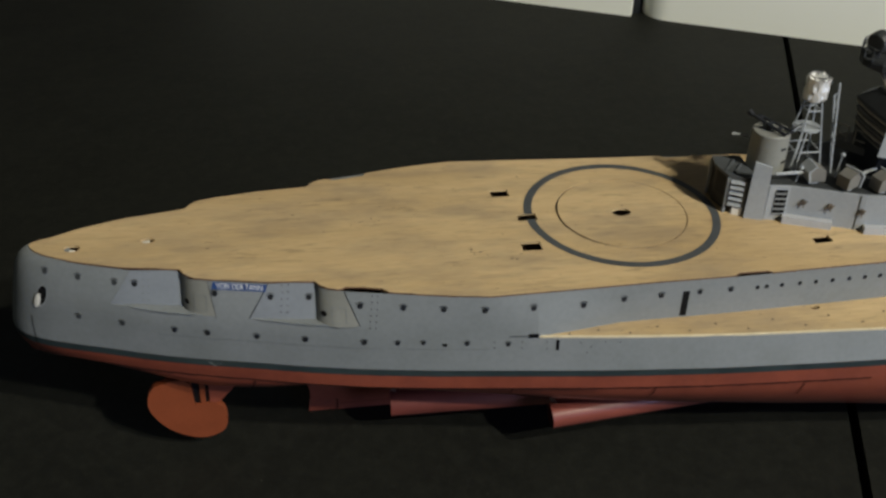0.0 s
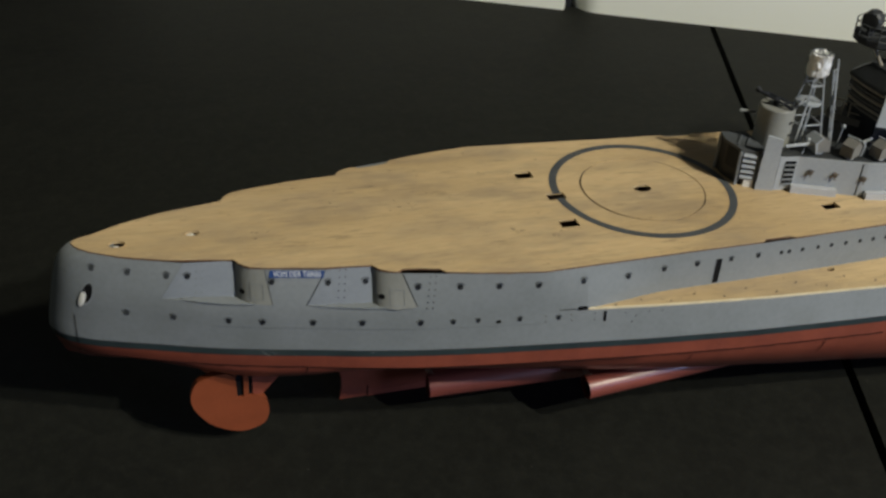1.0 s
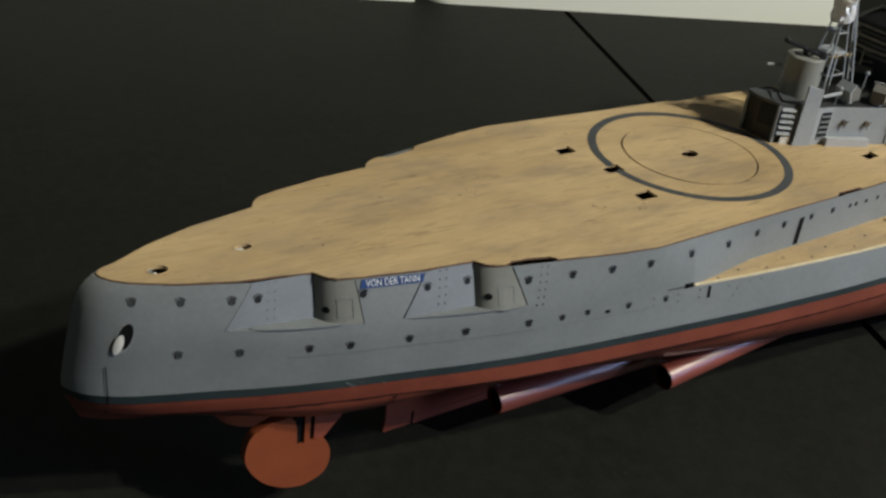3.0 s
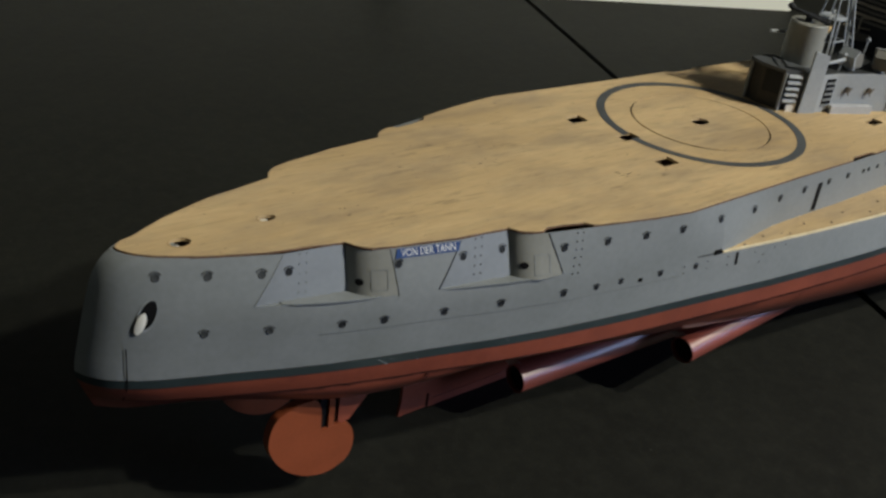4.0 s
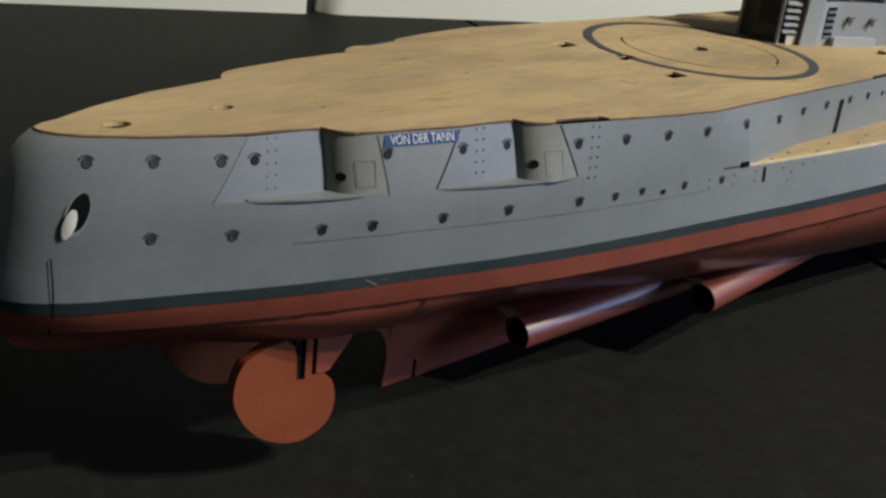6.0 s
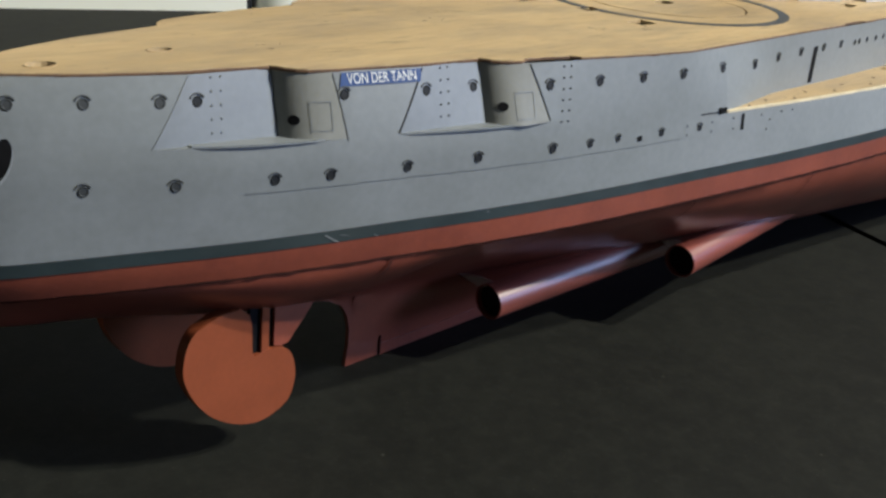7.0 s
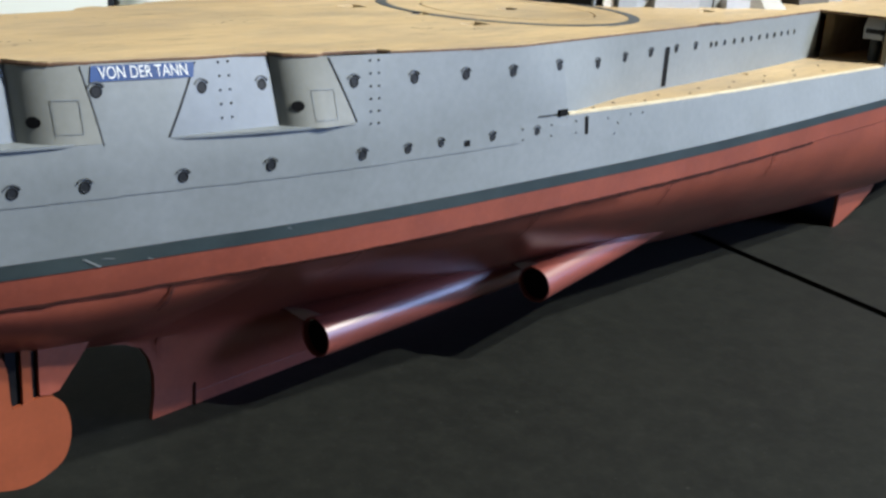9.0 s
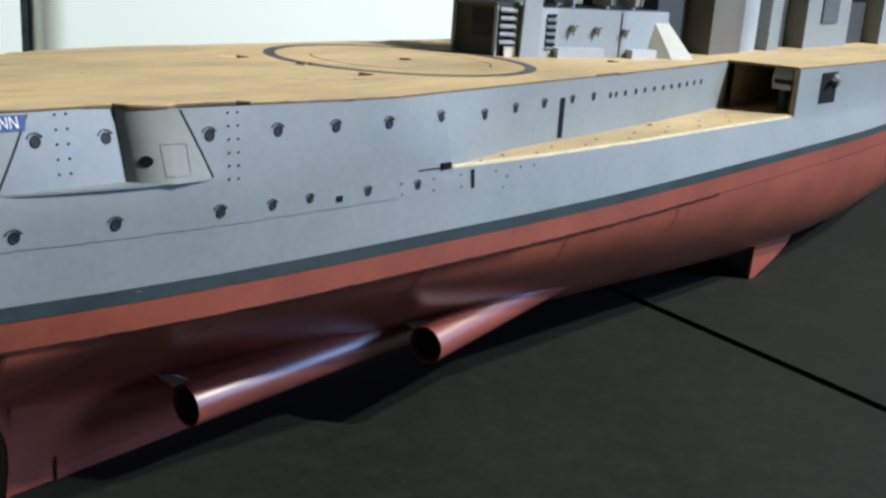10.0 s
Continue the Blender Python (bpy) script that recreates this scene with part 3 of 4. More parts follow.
# inner floor below the openings
bm = bmesh.new()
prism(bm, [(x, y * 0.86) for x, y in outer[:len(half)] if x < 279] + [(x, y * 0.86) for x, y in outer[len(half) + 1:-1] if x < 279], DECK_Z - 5, DECK_Z - 4)
part("inner_floor", bm, BROWN, ship)
bm = bmesh.new()
prism(bm, [(8.5, -6.5), (12.9, -6.0), (13.1, -2.0), (9.5, -1.5)], DECK_Z - 1.6, DECK_Z - 1.2)
prism(bm, [(31.0, -3.4), (34.2, -3.6), (34.0, 0.2), (31.0, 0.0)], DECK_Z - 0.9, DECK_Z - 0.5)
part("paper_former", bm, PAPER, ship, "white paper former seen through the deck holes")

for s in (-1, 1):
    bm = bmesh.new()
    us = [141.5, 150, 160, 172, 185, 200, 215, 230, 245, 260, 275, 281, 290, 310, 329]
    ow = [side(s, u, LOW_Z, W_LOW(u) - (0.1 if u < 283 else 1.2)) for u in us]
    iw = [side(s, u, LOW_Z, min(W_LOW(u) - 0.4, wall_width(u, LOW_Z)) - 0.3 if u <= 281 else 26.2) for u in us]
    hole = circle(225.2, -36.9, 1.5, 14, 0.6)
    loops_plate(bm, [(p[0], p[1]) for p in ow] + [(p[0], p[1]) for p in iw[::-1]], [hole] if s < 0 else [], LOW_Z - 0.4, LOW_Z + 0.35)
    part("side_deck", bm, DECK, ship, "narrow tan side deck stepping down along the hull")
    bm = bmesh.new()
    grid(bm, [[(p[0], p[1] + s * d, LOW_Z + h) for p in ow if p[0] < 282] for d, h in ((0.16, -0.1), (0.18, 0.40), (-0.45, 0.44))])
    part("side_deck_edge", bm, CREAM, ship, "pale cut edge of the side deck")
bm = bmesh.new()
bmesh.ops.create_cone(bm, cap_ends=True, segments=8, radius1=0.35 * MM, radius2=0.3 * MM, depth=0.2 * MM)
bolt_me = bpy.data.meshes.new("deck_bolt")
bm.to_mesh(bolt_me)
bm.free()
bolt_me.materials.append(RUST)
for k in range(14):
    x = 150 + k * 8.6
    w = (W_LOW(x) * 0.45 + W_TOP(x) * 0.55) if k % 2 else (W_LOW(x) * 0.75 + W_TOP(x) * 0.25)
    ob = new("deck_bolt", bolt_me)
    ob.parent = ship
    ob.matrix_basis = Matrix.Translation(P(x, -w, LOW_Z + 0.42))


# ---- marks on the hull side ----
def on_hull(x, z):
    """Place and outward direction on the near hull side, at length x and height z."""
    def y_at(xx, zz):
        u = xx
        for _ in range(8):
            u += xx - hull_x(u, zz)
            u = max(u, 0.0)
        r = recess_of(u, zz) if zz > LEDGE_Z else None
        if u > 141:
            return -(wall_width(u, zz) if zz > LOW_Z else W_LOW(u) + TUMBLE(u) * (LOW_Z - zz) / (LOW_Z - WL_HI(u)))
        return -(recess_width(r, u, zz) if r else flush(u, zz))
    p = Vector((x, y_at(x, z), z))
    dx = Vector((1.0, y_at(x + 0.5, z) - y_at(x - 0.5, z), 0))
    dz = Vector((0, y_at(x, z + 0.5) - y_at(x, z - 0.5), 1.0))
    n = dx.cross(dz).normalized()
    if n.y > 0:
        n = -n
    return p, n


def hull_pose(x, z, out=0.06):
    p, n = on_hull(x, z)
    right = Vector((0, 0, 1)).cross(n).normalized()
    up = n.cross(right)
    m = Matrix((right, up, n)).transposed().to_4x4()
    return Matrix.Translation(P(*(p + n * out))) @ m


def porthole_mesh():
    bm = bmesh.new()
    ring = [[(r * math.cos(2 * math.pi * i / 14), r * 1.08 * math.sin(2 * math.pi * i / 14), z) for i in range(14)] for r, z in ((0.98, 0.0), (0.92, 0.10), (0.72, 0.10), (0.62, 0.02))]
    vs = grid(bm, ring, True)
    bm.faces.new(vs[-1])
    me = bpy.data.meshes.new("porthole")
    bm.to_mesh(me)
    bm.free()
    me.materials.append(DARK)
    return me


def eyebrow_mesh():
    bm = bmesh.new()
    rows = []
    for k in range(9):
        a = radians(25 + 130 * k / 8)
        rows.append([(r * math.cos(a), r * math.sin(a), z) for r, z in ((1.28, 0.0), (1.32, 0.14), (1.55, 0.14), (1.6, 0.0))])
    grid(bm, rows)
    me = bpy.data.meshes.new("eyebrow")
    bm.to_mesh(me)
    bm.free()
    me.materials.append(RING)
    return me


PORT, BROW = porthole_mesh(), eyebrow_mesh()
FADED_PORT = PORT.copy()
FADED_PORT.materials.clear()
FADED_PORT.materials.append(FADED)


def porthole(x, z, size=1.0, brow=True):
    ob = new("porthole", FADED_PORT if x < 28 else PORT)
    ob.parent = ship
    ob.matrix_basis = hull_pose(x, z) @ Matrix.Scale(size, 4)
    if brow:
        b = new("eyebrow", BROW)
        b.parent = ob
    return ob


for x, z in ((5.4, 66.5), (14.8, 66.4), (25.0, 66.2), (30.6, 66.1), (52.7, 66.5), (67.9, 66.2), (78.4, 65.9), (92.1, 66.0), (103.8, 66.0), (114.7, 66.0), (126.0, 65.9), (139.5, 66.0), (154.0, 65.2), (166.0, 65.4), (177.0, 65.6)):
    porthole(x, z, 0.84)
for x in (188.5, 197.8):
    porthole(x, 65.7, 0.75)
for x in (206, 208.8, 213.6, 219.2, 224.2, 229.5, 234.8, 239.8, 244.8, 250, 255, 260):
    porthole(x, 65.6, 0.68, False)
for x, z in ((13.5, 54.0), (26.0, 53.9), (40.7, 53.9), (49.8, 53.9), (63.5, 54.0), (76.9, 54.5), (93.0, 54.6), (102.2, 54.6), (121.4, 54.8), (132.8, 54.7)):
    porthole(x, z, 0.72 if x > 95 else 0.82)
porthole(109.3, 54.9, 0.66)


def patch(name, x0, x1, z0, z1, mat, label="", out=0.10, lean=0.0, steps=1):
    """A thin printed patch that lies on the near hull side; lean shifts its foot along the hull."""
    bm = bmesh.new()
    rows = []
    for j in range(4):
        z = z1 + (z0 - z1) * j / 3
        row = []
        for i in range(steps + 1):
            x = x0 + (x1 - x0) * i / steps + lean * j / 3
            p, n = on_hull(x, z)
            row.append(tuple(p + n * out))
        rows.append(row)
    grid(bm, rows)
    return part(name, bm, mat, ship, label)


patch("doorway", 183.4, 185.4, 57.9, 66.4, BLACK, "tall narrow black doorway slot")
patch("scupper_slot", 146.2, 147.1, 52.9, 56.3, BLACK)
patch("scupper_slot", 114.6, 115.9, 53.8, 54.8, BLACK)
patch("panel_line", 67.2, 67.5, LEDGE_Z + 0.2, 69.8, DARK, lean=-5.5)
patch("panel_line", 87.9, 88.15, LEDGE_Z + 0.3, 69.8, DARK, lean=4.0)
patch("panel_line", 51.0, 51.14, LEDGE_Z - 0.3, 69.8, RING, lean=1.7)
patch("panel_line", 29.5, 29.65, LEDGE_Z, 69.8, FAINT, lean=-6.5)
for k in range(10):
    patch("plating_seam", 36 + 9.2 * k, 45.2 + 9.2 * k, 51.9 + 0.11 * k, 52.03 + 0.11 * k, FAINT, steps=3)
patch("plating_seam", -0.78, -0.54, 37.0, 51.2, BLACK, out=0.2)
patch("butt_plate", 128.4, 144.6, 52.9, 56.2, GREY, out=0.03, steps=3)
patch("plating_seam", 133.0, 139.0, 57.1, 57.4, DARK, steps=3)
for x, w, z0, z1, slant in ((49.0, 0.5, 42.3, 43.7, 2.2), (51.6, 0.5, 43.2, 43.5, 1.6), (79.5, 0.4, 44.2, 44.4, 0.8), (58.0, 0.3, 42.4, 42.7, 0.6)):
    patch("scuff", x, x + w, z0, z1, GREY, out=0.2, lean=slant)
patch("plating_seam", 62.1, 62.25, 33.8, 37.2, DARK, lean=-0.4)
seam_rnd = random.Random(8)
bm = bmesh.new()
lines = [[], [], []]
for k in range(120):
    u = 2.0 + 2.0 * k
    z, thick, wob = CREASE(u), seam_rnd.uniform(0.12, 0.42), seam_rnd.uniform(-0.12, 0.12)
    for row, dz, out in zip(lines, (0.12, -thick * 0.4, -thick - 0.05), (0.05, 0.07, 0.05)):
        row.append(side(-1, u, z + dz + wob, flush(u, min(z, z + dz)) + out))
grid(bm, lines)
part("crease_seam", bm, SEAM, ship, "dark uneven glued seam along the underwater hull")
for u, deep, slant in ((62.0, 4.5, -1.2), (93.5, 6.0, -1.0), (135.0, 5.5, -1.2), (176.0, 6.0, -1.0), (220.0, 6.0, -1.0)):
    bm = bmesh.new()
    rows = []
    for k in range(7):
        z = CREASE(u) - 0.2 - deep * k / 6
        rows.append([side(-1, u + d + slant * k / 6, z, flush(u, z) + 0.05) for d in (0.0, 0.28)])
    grid(bm, rows)
    part("butt_seam", bm, SEAM, ship, "fine dark joint between red card strips")
bm = bmesh.new()
box(bm, 138.6, 141.2, -41.6, -39.9, 56.9, 58.1)
part("deck_stop", bm, BLACK, ship, "small black block at the side deck's tip")
rivets = [(cx + d * sp - 0.17 * k, top - st * k) for cx, sp, top, st, rows in ((33.2, 1.6, 69.4, 2.05, 5), (71.3, 1.7, 69.5, 1.95, 5), (95.5, 1.6, 69.1, 1.94, 6)) for k in range(rows) for d in (0, 1)]
rivets += [(129.0, 55.4), (129.1, 53.5), (136.7, 55.5), (136.7, 53.5), (143.6, 55.6), (143.6, 53.4), (153, 55.4), (156, 54.2), (160, 55.6), (164, 55.6), (155, 52.2)]
bm = bmesh.new()
bmesh.ops.create_cone(bm, cap_ends=True, segments=7, radius1=0.19 * MM, radius2=0.16 * MM, depth=0.12 * MM)
rivet_me = bpy.data.meshes.new("rivet")
bm.to_mesh(rivet_me)
bm.free()
rivet_me.materials.append(DARK)
faded_rivet = rivet_me.copy()
faded_rivet.materials.clear()
faded_rivet.materials.append(FAINT)
for x, z in rivets:
    ob = new("rivet", faded_rivet if x < 40 else rivet_me)
    ob.parent = ship
    ob.matrix_basis = hull_pose(x, z, 0.08)

# gun ports in the gun houses
for x, z in ((44.9, 62.6), (82.3, 62.8)):
    bm = bmesh.new()
    m = hull_pose(x, z, 0.1)
    vs = [bm.verts.new(m @ P(1.0 * math.cos(a), 0.8 * math.sin(a), 0)) for a in [2 * math.pi * i / 16 for i in range(16)]]
    bm.faces.new(vs)
    part("gun_port", bm, BLACK, ship, "small black oval opening for a gun barrel")
for x0, x1, z0, z1 in ((46.9, 50.4, 61.0, 65.5), (84.4, 88.4, 60.6, 65.2)):
    bm = bmesh.new()
    for a in ((x0, x1, z1, z1 - 0.12), (x0, x0 + 0.12, z0, z1), (x1 - 0.12, x1, z0, z1), (x0, x1, z0, z0 + 0.12)):
        grid(bm, [[tuple(on_hull(x, z)[0] + on_hull(x, z)[1] * 0.1) for x in np.linspace(a[0], a[1], 4)] for z in (a[2], a[3])])
    part("panel_outline", bm, OUTLINE, ship)

# the black oval lies flat and paints in the hole's shade
# stern anchor hawse: a slanting oval with its paper lining bulging into the lower half
for name, mat, x0, z0, rx, rz, out, label in (("hawse_rim", GREY_LIGHT, 3.2, 58.5, 1.85, 3.75, 0.05, "raised oval lip"), ("hawse_pipe", BLACK, 3.5, 58.9, 1.45, 3.25, 0.2, "flat black oval standing in for shade in the anchor opening"), ("hawse_lining", PAPER, 2.05, 57.0, 0.95, 2.55, 0.3, "bare white paper inside the opening")):
    bm = bmesh.new()
    c, n = on_hull(x0, z0)
    mid = bm.verts.new(P(*(c + n * (out + (0.35 if mat is PAPER else 0.0)))))
    vs = []
    for i in range(24):
        a = 2 * math.pi * i / 24
        ex, ez = rx * math.cos(a), rz * math.sin(a)
        p, n = on_hull(x0 + ex * 0.9 + ez * 0.32, z0 + ez * 0.95 - ex * 0.15)
        vs.append(bm.verts.new(P(*(p + n * out))))
    for i in range(24):
        bm.faces.new((mid, vs[i], vs[(i + 1) % 24]))
    part(name, bm, mat, ship, label, smooth=mat is PAPER)

# name board
patch("name_board", 52.5, 67.2, 67.7, 69.75, BLUE, "blue board with white ship's name", out=0.12, steps=6, lean=-0.5)
curve = bpy.data.curves.new("lettering", "FONT")
curve.body, curve.size, curve.align_x, curve.align_y = "VON DER TANN", 1.0, "CENTER", "CENTER"
tmp = new("lettering", curve)
me = bpy.data.meshes.new_from_object(tmp.evaluated_get(bpy.context.evaluated_depsgraph_get()))
bpy.data.objects.remove(tmp)
wide = max(v.co.x for v in me.vertices) - min(v.co.x for v in me.vertices)
tall = max(v.co.y for v in me.vertices) - min(v.co.y for v in me.vertices)
for v in me.vertices:
    p, n = on_hull(59.7 + v.co.x * 12.6 / wide, 68.7 + v.co.y * 1.6 / tall)
    v.co = P(*(p + n * 0.2))
me.materials.clear()
me.materials.append(WHITE_INK)
ob = new("lettering", me)
ob.parent = ship
tagged(ob, "white capital letters of the ship's name")

# ---- under water: keel, rudders, shaft tubes ----
bm = bmesh.new()
slab(bm, [(86.9, 0.16), (640, 10.1), (660, 16), (300, 8), (170, 4.2), (120, 3.2), (86.9, 2.6)], -0.7, 0.7)
part("keel", bm, RED, ship, "long flat red-brown keel strip")
bm = bmesh.new()
slab(bm, [(77.4, -0.1), (86.6, 0.13), (86.6, 14), (82, 20), (66, 20), (66, 17.9), (72, 16.4), (75.2, 14.7), (77, 12), (77.9, 8.8), (78, 5), (77.6, 2)], -0.45, 0.45)
part("keel_heel", bm, RED, ship, "upright after end of the keel with a joint")
bm = bmesh.new()
prism(bm, [(86.6, -0.85), (86.95, -0.85), (86.95, 0.85), (86.6, 0.85)], 0.05, 4.6)
part("keel_joint", bm, SEAM, ship, "dark upright joint in the keel")


def rounded(pts, steps=3):
    """An open outline run smoothly through its points, from the second to the last but one."""
    out = []
    for i in range(1, len(pts) - 2):
        p0, p1, p2, p3 = (Vector(pts[i + d]) for d in (-1, 0, 1, 2))
        for j in range(steps):
            t = j / steps
            out.append(tuple(0.5 * (2 * p1 + (p2 - p0) * t + (2 * p0 - 5 * p1 + 4 * p2 - p3) * t * t + (3 * p1 - p0 - 3 * p2 + p3) * t ** 3)))
    return out


def rudder(y, label):
    """A thick blade with rounded rims, hung from a post between two dark slots, behind a fixed horn."""
    rim = rounded([(33.5, 28.2), (31.6, 27.2), (30.0, 25.3), (29.1, 22.2), (29.1, 18.8), (30.9, 14.6), (33.9, 10.7), (37.2, 8.2), (40.5, 6.6), (44.3, 5.8), (47.6, 6.4), (50.6, 8.0), (51.9, 10.6), (52.2, 13.4), (51.7, 16.2), (50.6, 18.2), (48.6, 19.4), (46.0, 19.7)])
    blade = rim + [(48.6, 19.4), (47.2, 19.7), (43.0, 19.2), (42.7, 20.4), (42.5, 25), (41.9, 27.4), (40.0, 29.0), (36, 28.8)]
    bm = bmesh.new()
    slab(bm, blade, y - 1.2, y + 1.2)
    bevel(bm, 0.85, 3)
    ob = part("rudder", bm, RUDDER, ship, label, smooth=True)
    bm = bmesh.new()
    slab(bm, [(44.7, 18.6), (46.2, 18.6), (46.2, 31), (44.7, 31)], y - 1.1, y + 1.1)
    bevel(bm, 0.4)
    part("rudder_post", bm, RUDDER, ob)
    bm = bmesh.new()
    slab(bm, [(47.4, 19.9), (49.0, 19.5), (50.6, 19.8), (52.4, 22.0), (55.2, 25.2), (57.8, 29), (59.5, 32), (47.4, 32)], y - 1.0, y + 1.0)
    bevel(bm, 0.4)
    part("rudder_horn", bm, RED, ob, "fixed red horn ahead of the blade")
    # black inserts paint the shade into the two slots
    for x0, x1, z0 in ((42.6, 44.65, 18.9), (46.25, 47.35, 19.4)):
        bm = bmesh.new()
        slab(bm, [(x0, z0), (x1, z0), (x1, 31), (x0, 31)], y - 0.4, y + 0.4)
        part("slot_shade", bm, BLACK, ob, "black insert standing in for shade in the rudder slot")


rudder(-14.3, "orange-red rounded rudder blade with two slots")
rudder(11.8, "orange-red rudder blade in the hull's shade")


def shaft_tube(a, b, r, sign):
    """An open-ended shaft tube that runs forward into the hull, with a web above it."""
    a, b = Vector((a[0], sign * a[1], a[2])), Vector((b[0], sign * b[1], b[2]))
    d = (b - a).normalized()
    u = d.orthogonal().normalized()
    w = d.cross(u)
    bm = bmesh.new()
    rows = []
    for f, rr in ((0.10, r - 0.35), (0.0, r - 0.35), (0.0, r), (0.01, r), (0.5, r * 1.02), (1.0, r * 1.05)):
        c = a + (b - a) * f
        rows.append([tuple(c + (u * math.cos(2 * math.pi * i / 28) + w * math.sin(2 * math.pi * i / 28)) * rr) for i in range(28)])
    grid(bm, rows, True)
    ob = part("shaft_tube", bm, TUBE_RED, ship, "glossy red rolled card tube with an open end", smooth=True)
    # black disc near the mouth stands in for shade down the bore
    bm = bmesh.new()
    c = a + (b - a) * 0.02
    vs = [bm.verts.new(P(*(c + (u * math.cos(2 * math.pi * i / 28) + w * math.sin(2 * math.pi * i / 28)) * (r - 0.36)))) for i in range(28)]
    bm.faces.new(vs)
    part("bore_shade", bm, BLACK, ob, "black disc standing in for the shade inside the tube")
    # fairing from the tube's upper side inward to the hull
    rows = []
    for k in range(9):
        f = k / 8
        c = a + (b - a) * (0.03 + 0.9 * f)
        zt = c.z + 2.3 + r * f
        yt = min(flush(c.x, zt) - 0.3, abs(c.y) - 0.5)
        rows.append([(c.x, c.y + sign * r * 0.15, c.z + r * 0.94), (c.x - 0.9 * (1 - f), c.y * 0.55 + sign * yt * 0.45, c.z + r * 0.8 + 0.6 + 0.8 * f), (c.x - 1.6 * (1 - f), sign * yt, zt), (c.x, c.y - sign * r * 0.8, c.z + r * 0.5)])
    bm = bmesh.new()
    grid(bm, rows)
    part("bossing", bm, RED, ob, smooth=True)
    bm = bmesh.new()
    tab = [(p[0] + d, p[1], p[2] + 0.1) for p, d in zip(rows[0], (0.2, 0.6, 1.2, -1.2))]
    fr = [bm.verts.new(P(p[0] - 0.3, p[1], p[2])) for p in tab]
    bk = [bm.verts.new(P(*p)) for p in tab]
    bm.faces.new(fr)
    bm.faces.new(bk[::-1])
    for i in range(4):
        k = (i + 1) % 4
        bm.faces.new((fr[i], fr[k], bk[k], bk[i]))
    part("bossing_end", bm, PAPER, ob, "bare paper tab closing the fairing")


for s in (-1, 1):
    shaft_tube((102.6, 16.2, 14.4), (165, 19.5, 17.5), 3.9, s)
    shaft_tube((150.3, 31.6, 18.2), (215, 29.5, 24.0), 3.9, s)
    bm = bmesh.new()
    slab(bm, [(301, 3.8), (304, 3.9), (312, 5.6), (322, 8.0), (330, 11.0), (336, 16), (302, 16)], s * 38 - 0.5, s * 38 + 0.5)
    part("bilge_keel", bm, RED, ship)

# ---- superstructure on the deck ----
D0 = DECK_Z + 0.5
wall_plan = [(214.0, -4.0), (218.3, -8.3), (224.5, -9.2), (245.0, -17.2), (262.0, -20.6), (262.0, 20.6), (245.0, 17.2), (224.5, 9.2), (218.3, 8.3), (214.0, 4.0)]
bm = bmesh.new()
prism(bm, wall_plan, D0, 82.5)
deckhouse = part("deckhouse", bm, GREY_LIGHT, ship, "pale grey card deckhouse with slotted vents")

# dark plate added over the walls, painted for the shade inside
bm = bmesh.new()
prism(bm, [(x * 0.992 + 1.9, y * 0.95) for x, y in wall_plan], 82.5, 82.7)
part("roof", bm, TOWER, deckhouse, "dark plate standing in for the open deckhouse's shaded inside")


def wall_frame(a, b, f, z, out=0.15):
    """A pose on the wall between plan points a and b: x along it, y up, z outward."""
    a, b = Vector(a), Vector(b)
    d = (b - a).normalized()
    n = Vector((d.y, -d.x))
    p = a + (b - a) * f + n * out
    return Matrix.Translation(P(p.x, p.y, z)) @ Matrix(((d.x, 0, n.x), (d.y, 0, n.y), (0, 1, 0))).to_4x4()


def block(m, w, h, d, name, mat, parent, label="", edge=0.0):
    bm = bmesh.new()
    box(bm, -w, w, -h, h, -d, d)
    if edge:
        bevel(bm, edge)
    bm.transform(m)
    return part(name, bm, mat, parent, label)


A, B, C, Dp = (218.3, -8.3), (224.5, -9.2), (245.0, -17.2), (262.0, -20.6)
for k in range(5):
    block(wall_frame(A, B, 0.60, 73.6 + 1.75 * k), 1.75, 0.42, 0.12, "vent_slot", BLACK, deckhouse)
    block(wall_frame(A, B, 0.60, 72.75 + 1.75 * k), 1.9, 0.22, 0.3, "vent_slat", GREY, deckhouse)
for f, z in ((0.20, 77.6), (0.56, 77.4), (0.98, 77.0)):
    bm = bmesh.new()
    bmesh.ops.create_cone(bm, cap_ends=True, segments=12, radius1=0.95 * MM, radius2=0.8 * MM, depth=0.7 * MM)
    for k in range(3):
        pipe(bm, (-1.6 + k * 0.7, -0.9 + k * 0.6, 0.3), (1.2 - k * 0.5, 0.8 - k * 1.2, 0.5), 0.2, seg=5)
    bm.transform(wall_frame(B, C, f, z, 0.4))
    part("wall_fitting", bm, RUST, deckhouse, "small rusty brown fitting on the wall")
block(wall_frame(B, C, 0.29, D0 + 1.2, 1.2), 7.3, 1.2, 1.1, "locker", PALE, deckhouse, "low pale locker along the wall", 0.25)
block(wall_frame(C, Dp, 0.34, D0 + 1.1, 1.2), 5.0, 1.1, 1.1, "locker", PALE, deckhouse, "low pale locker along the wall", 0.25)
block(wall_frame(B, C, 0.93, 76.4, 0.1), 0.12, 5.8, 0.12, "wall_seam", RING, deckhouse)
bm = bmesh.new()
a, b, c, d, e, f = [bm.verts.new(P(*p)) for p in ((253.4, -18.6, D0), (258.6, -24.6, D0), (265.5, -27.6, D0), (266.0, -20.9, D0), (256.6, -19.3, 80.0), (262.2, -20.4, 80.0))]
for face in ((a, b, e), (b, c, f, e), (c, d, f), (a, e, f, d), (a, d, c, b)):
    bm.faces.new(face)
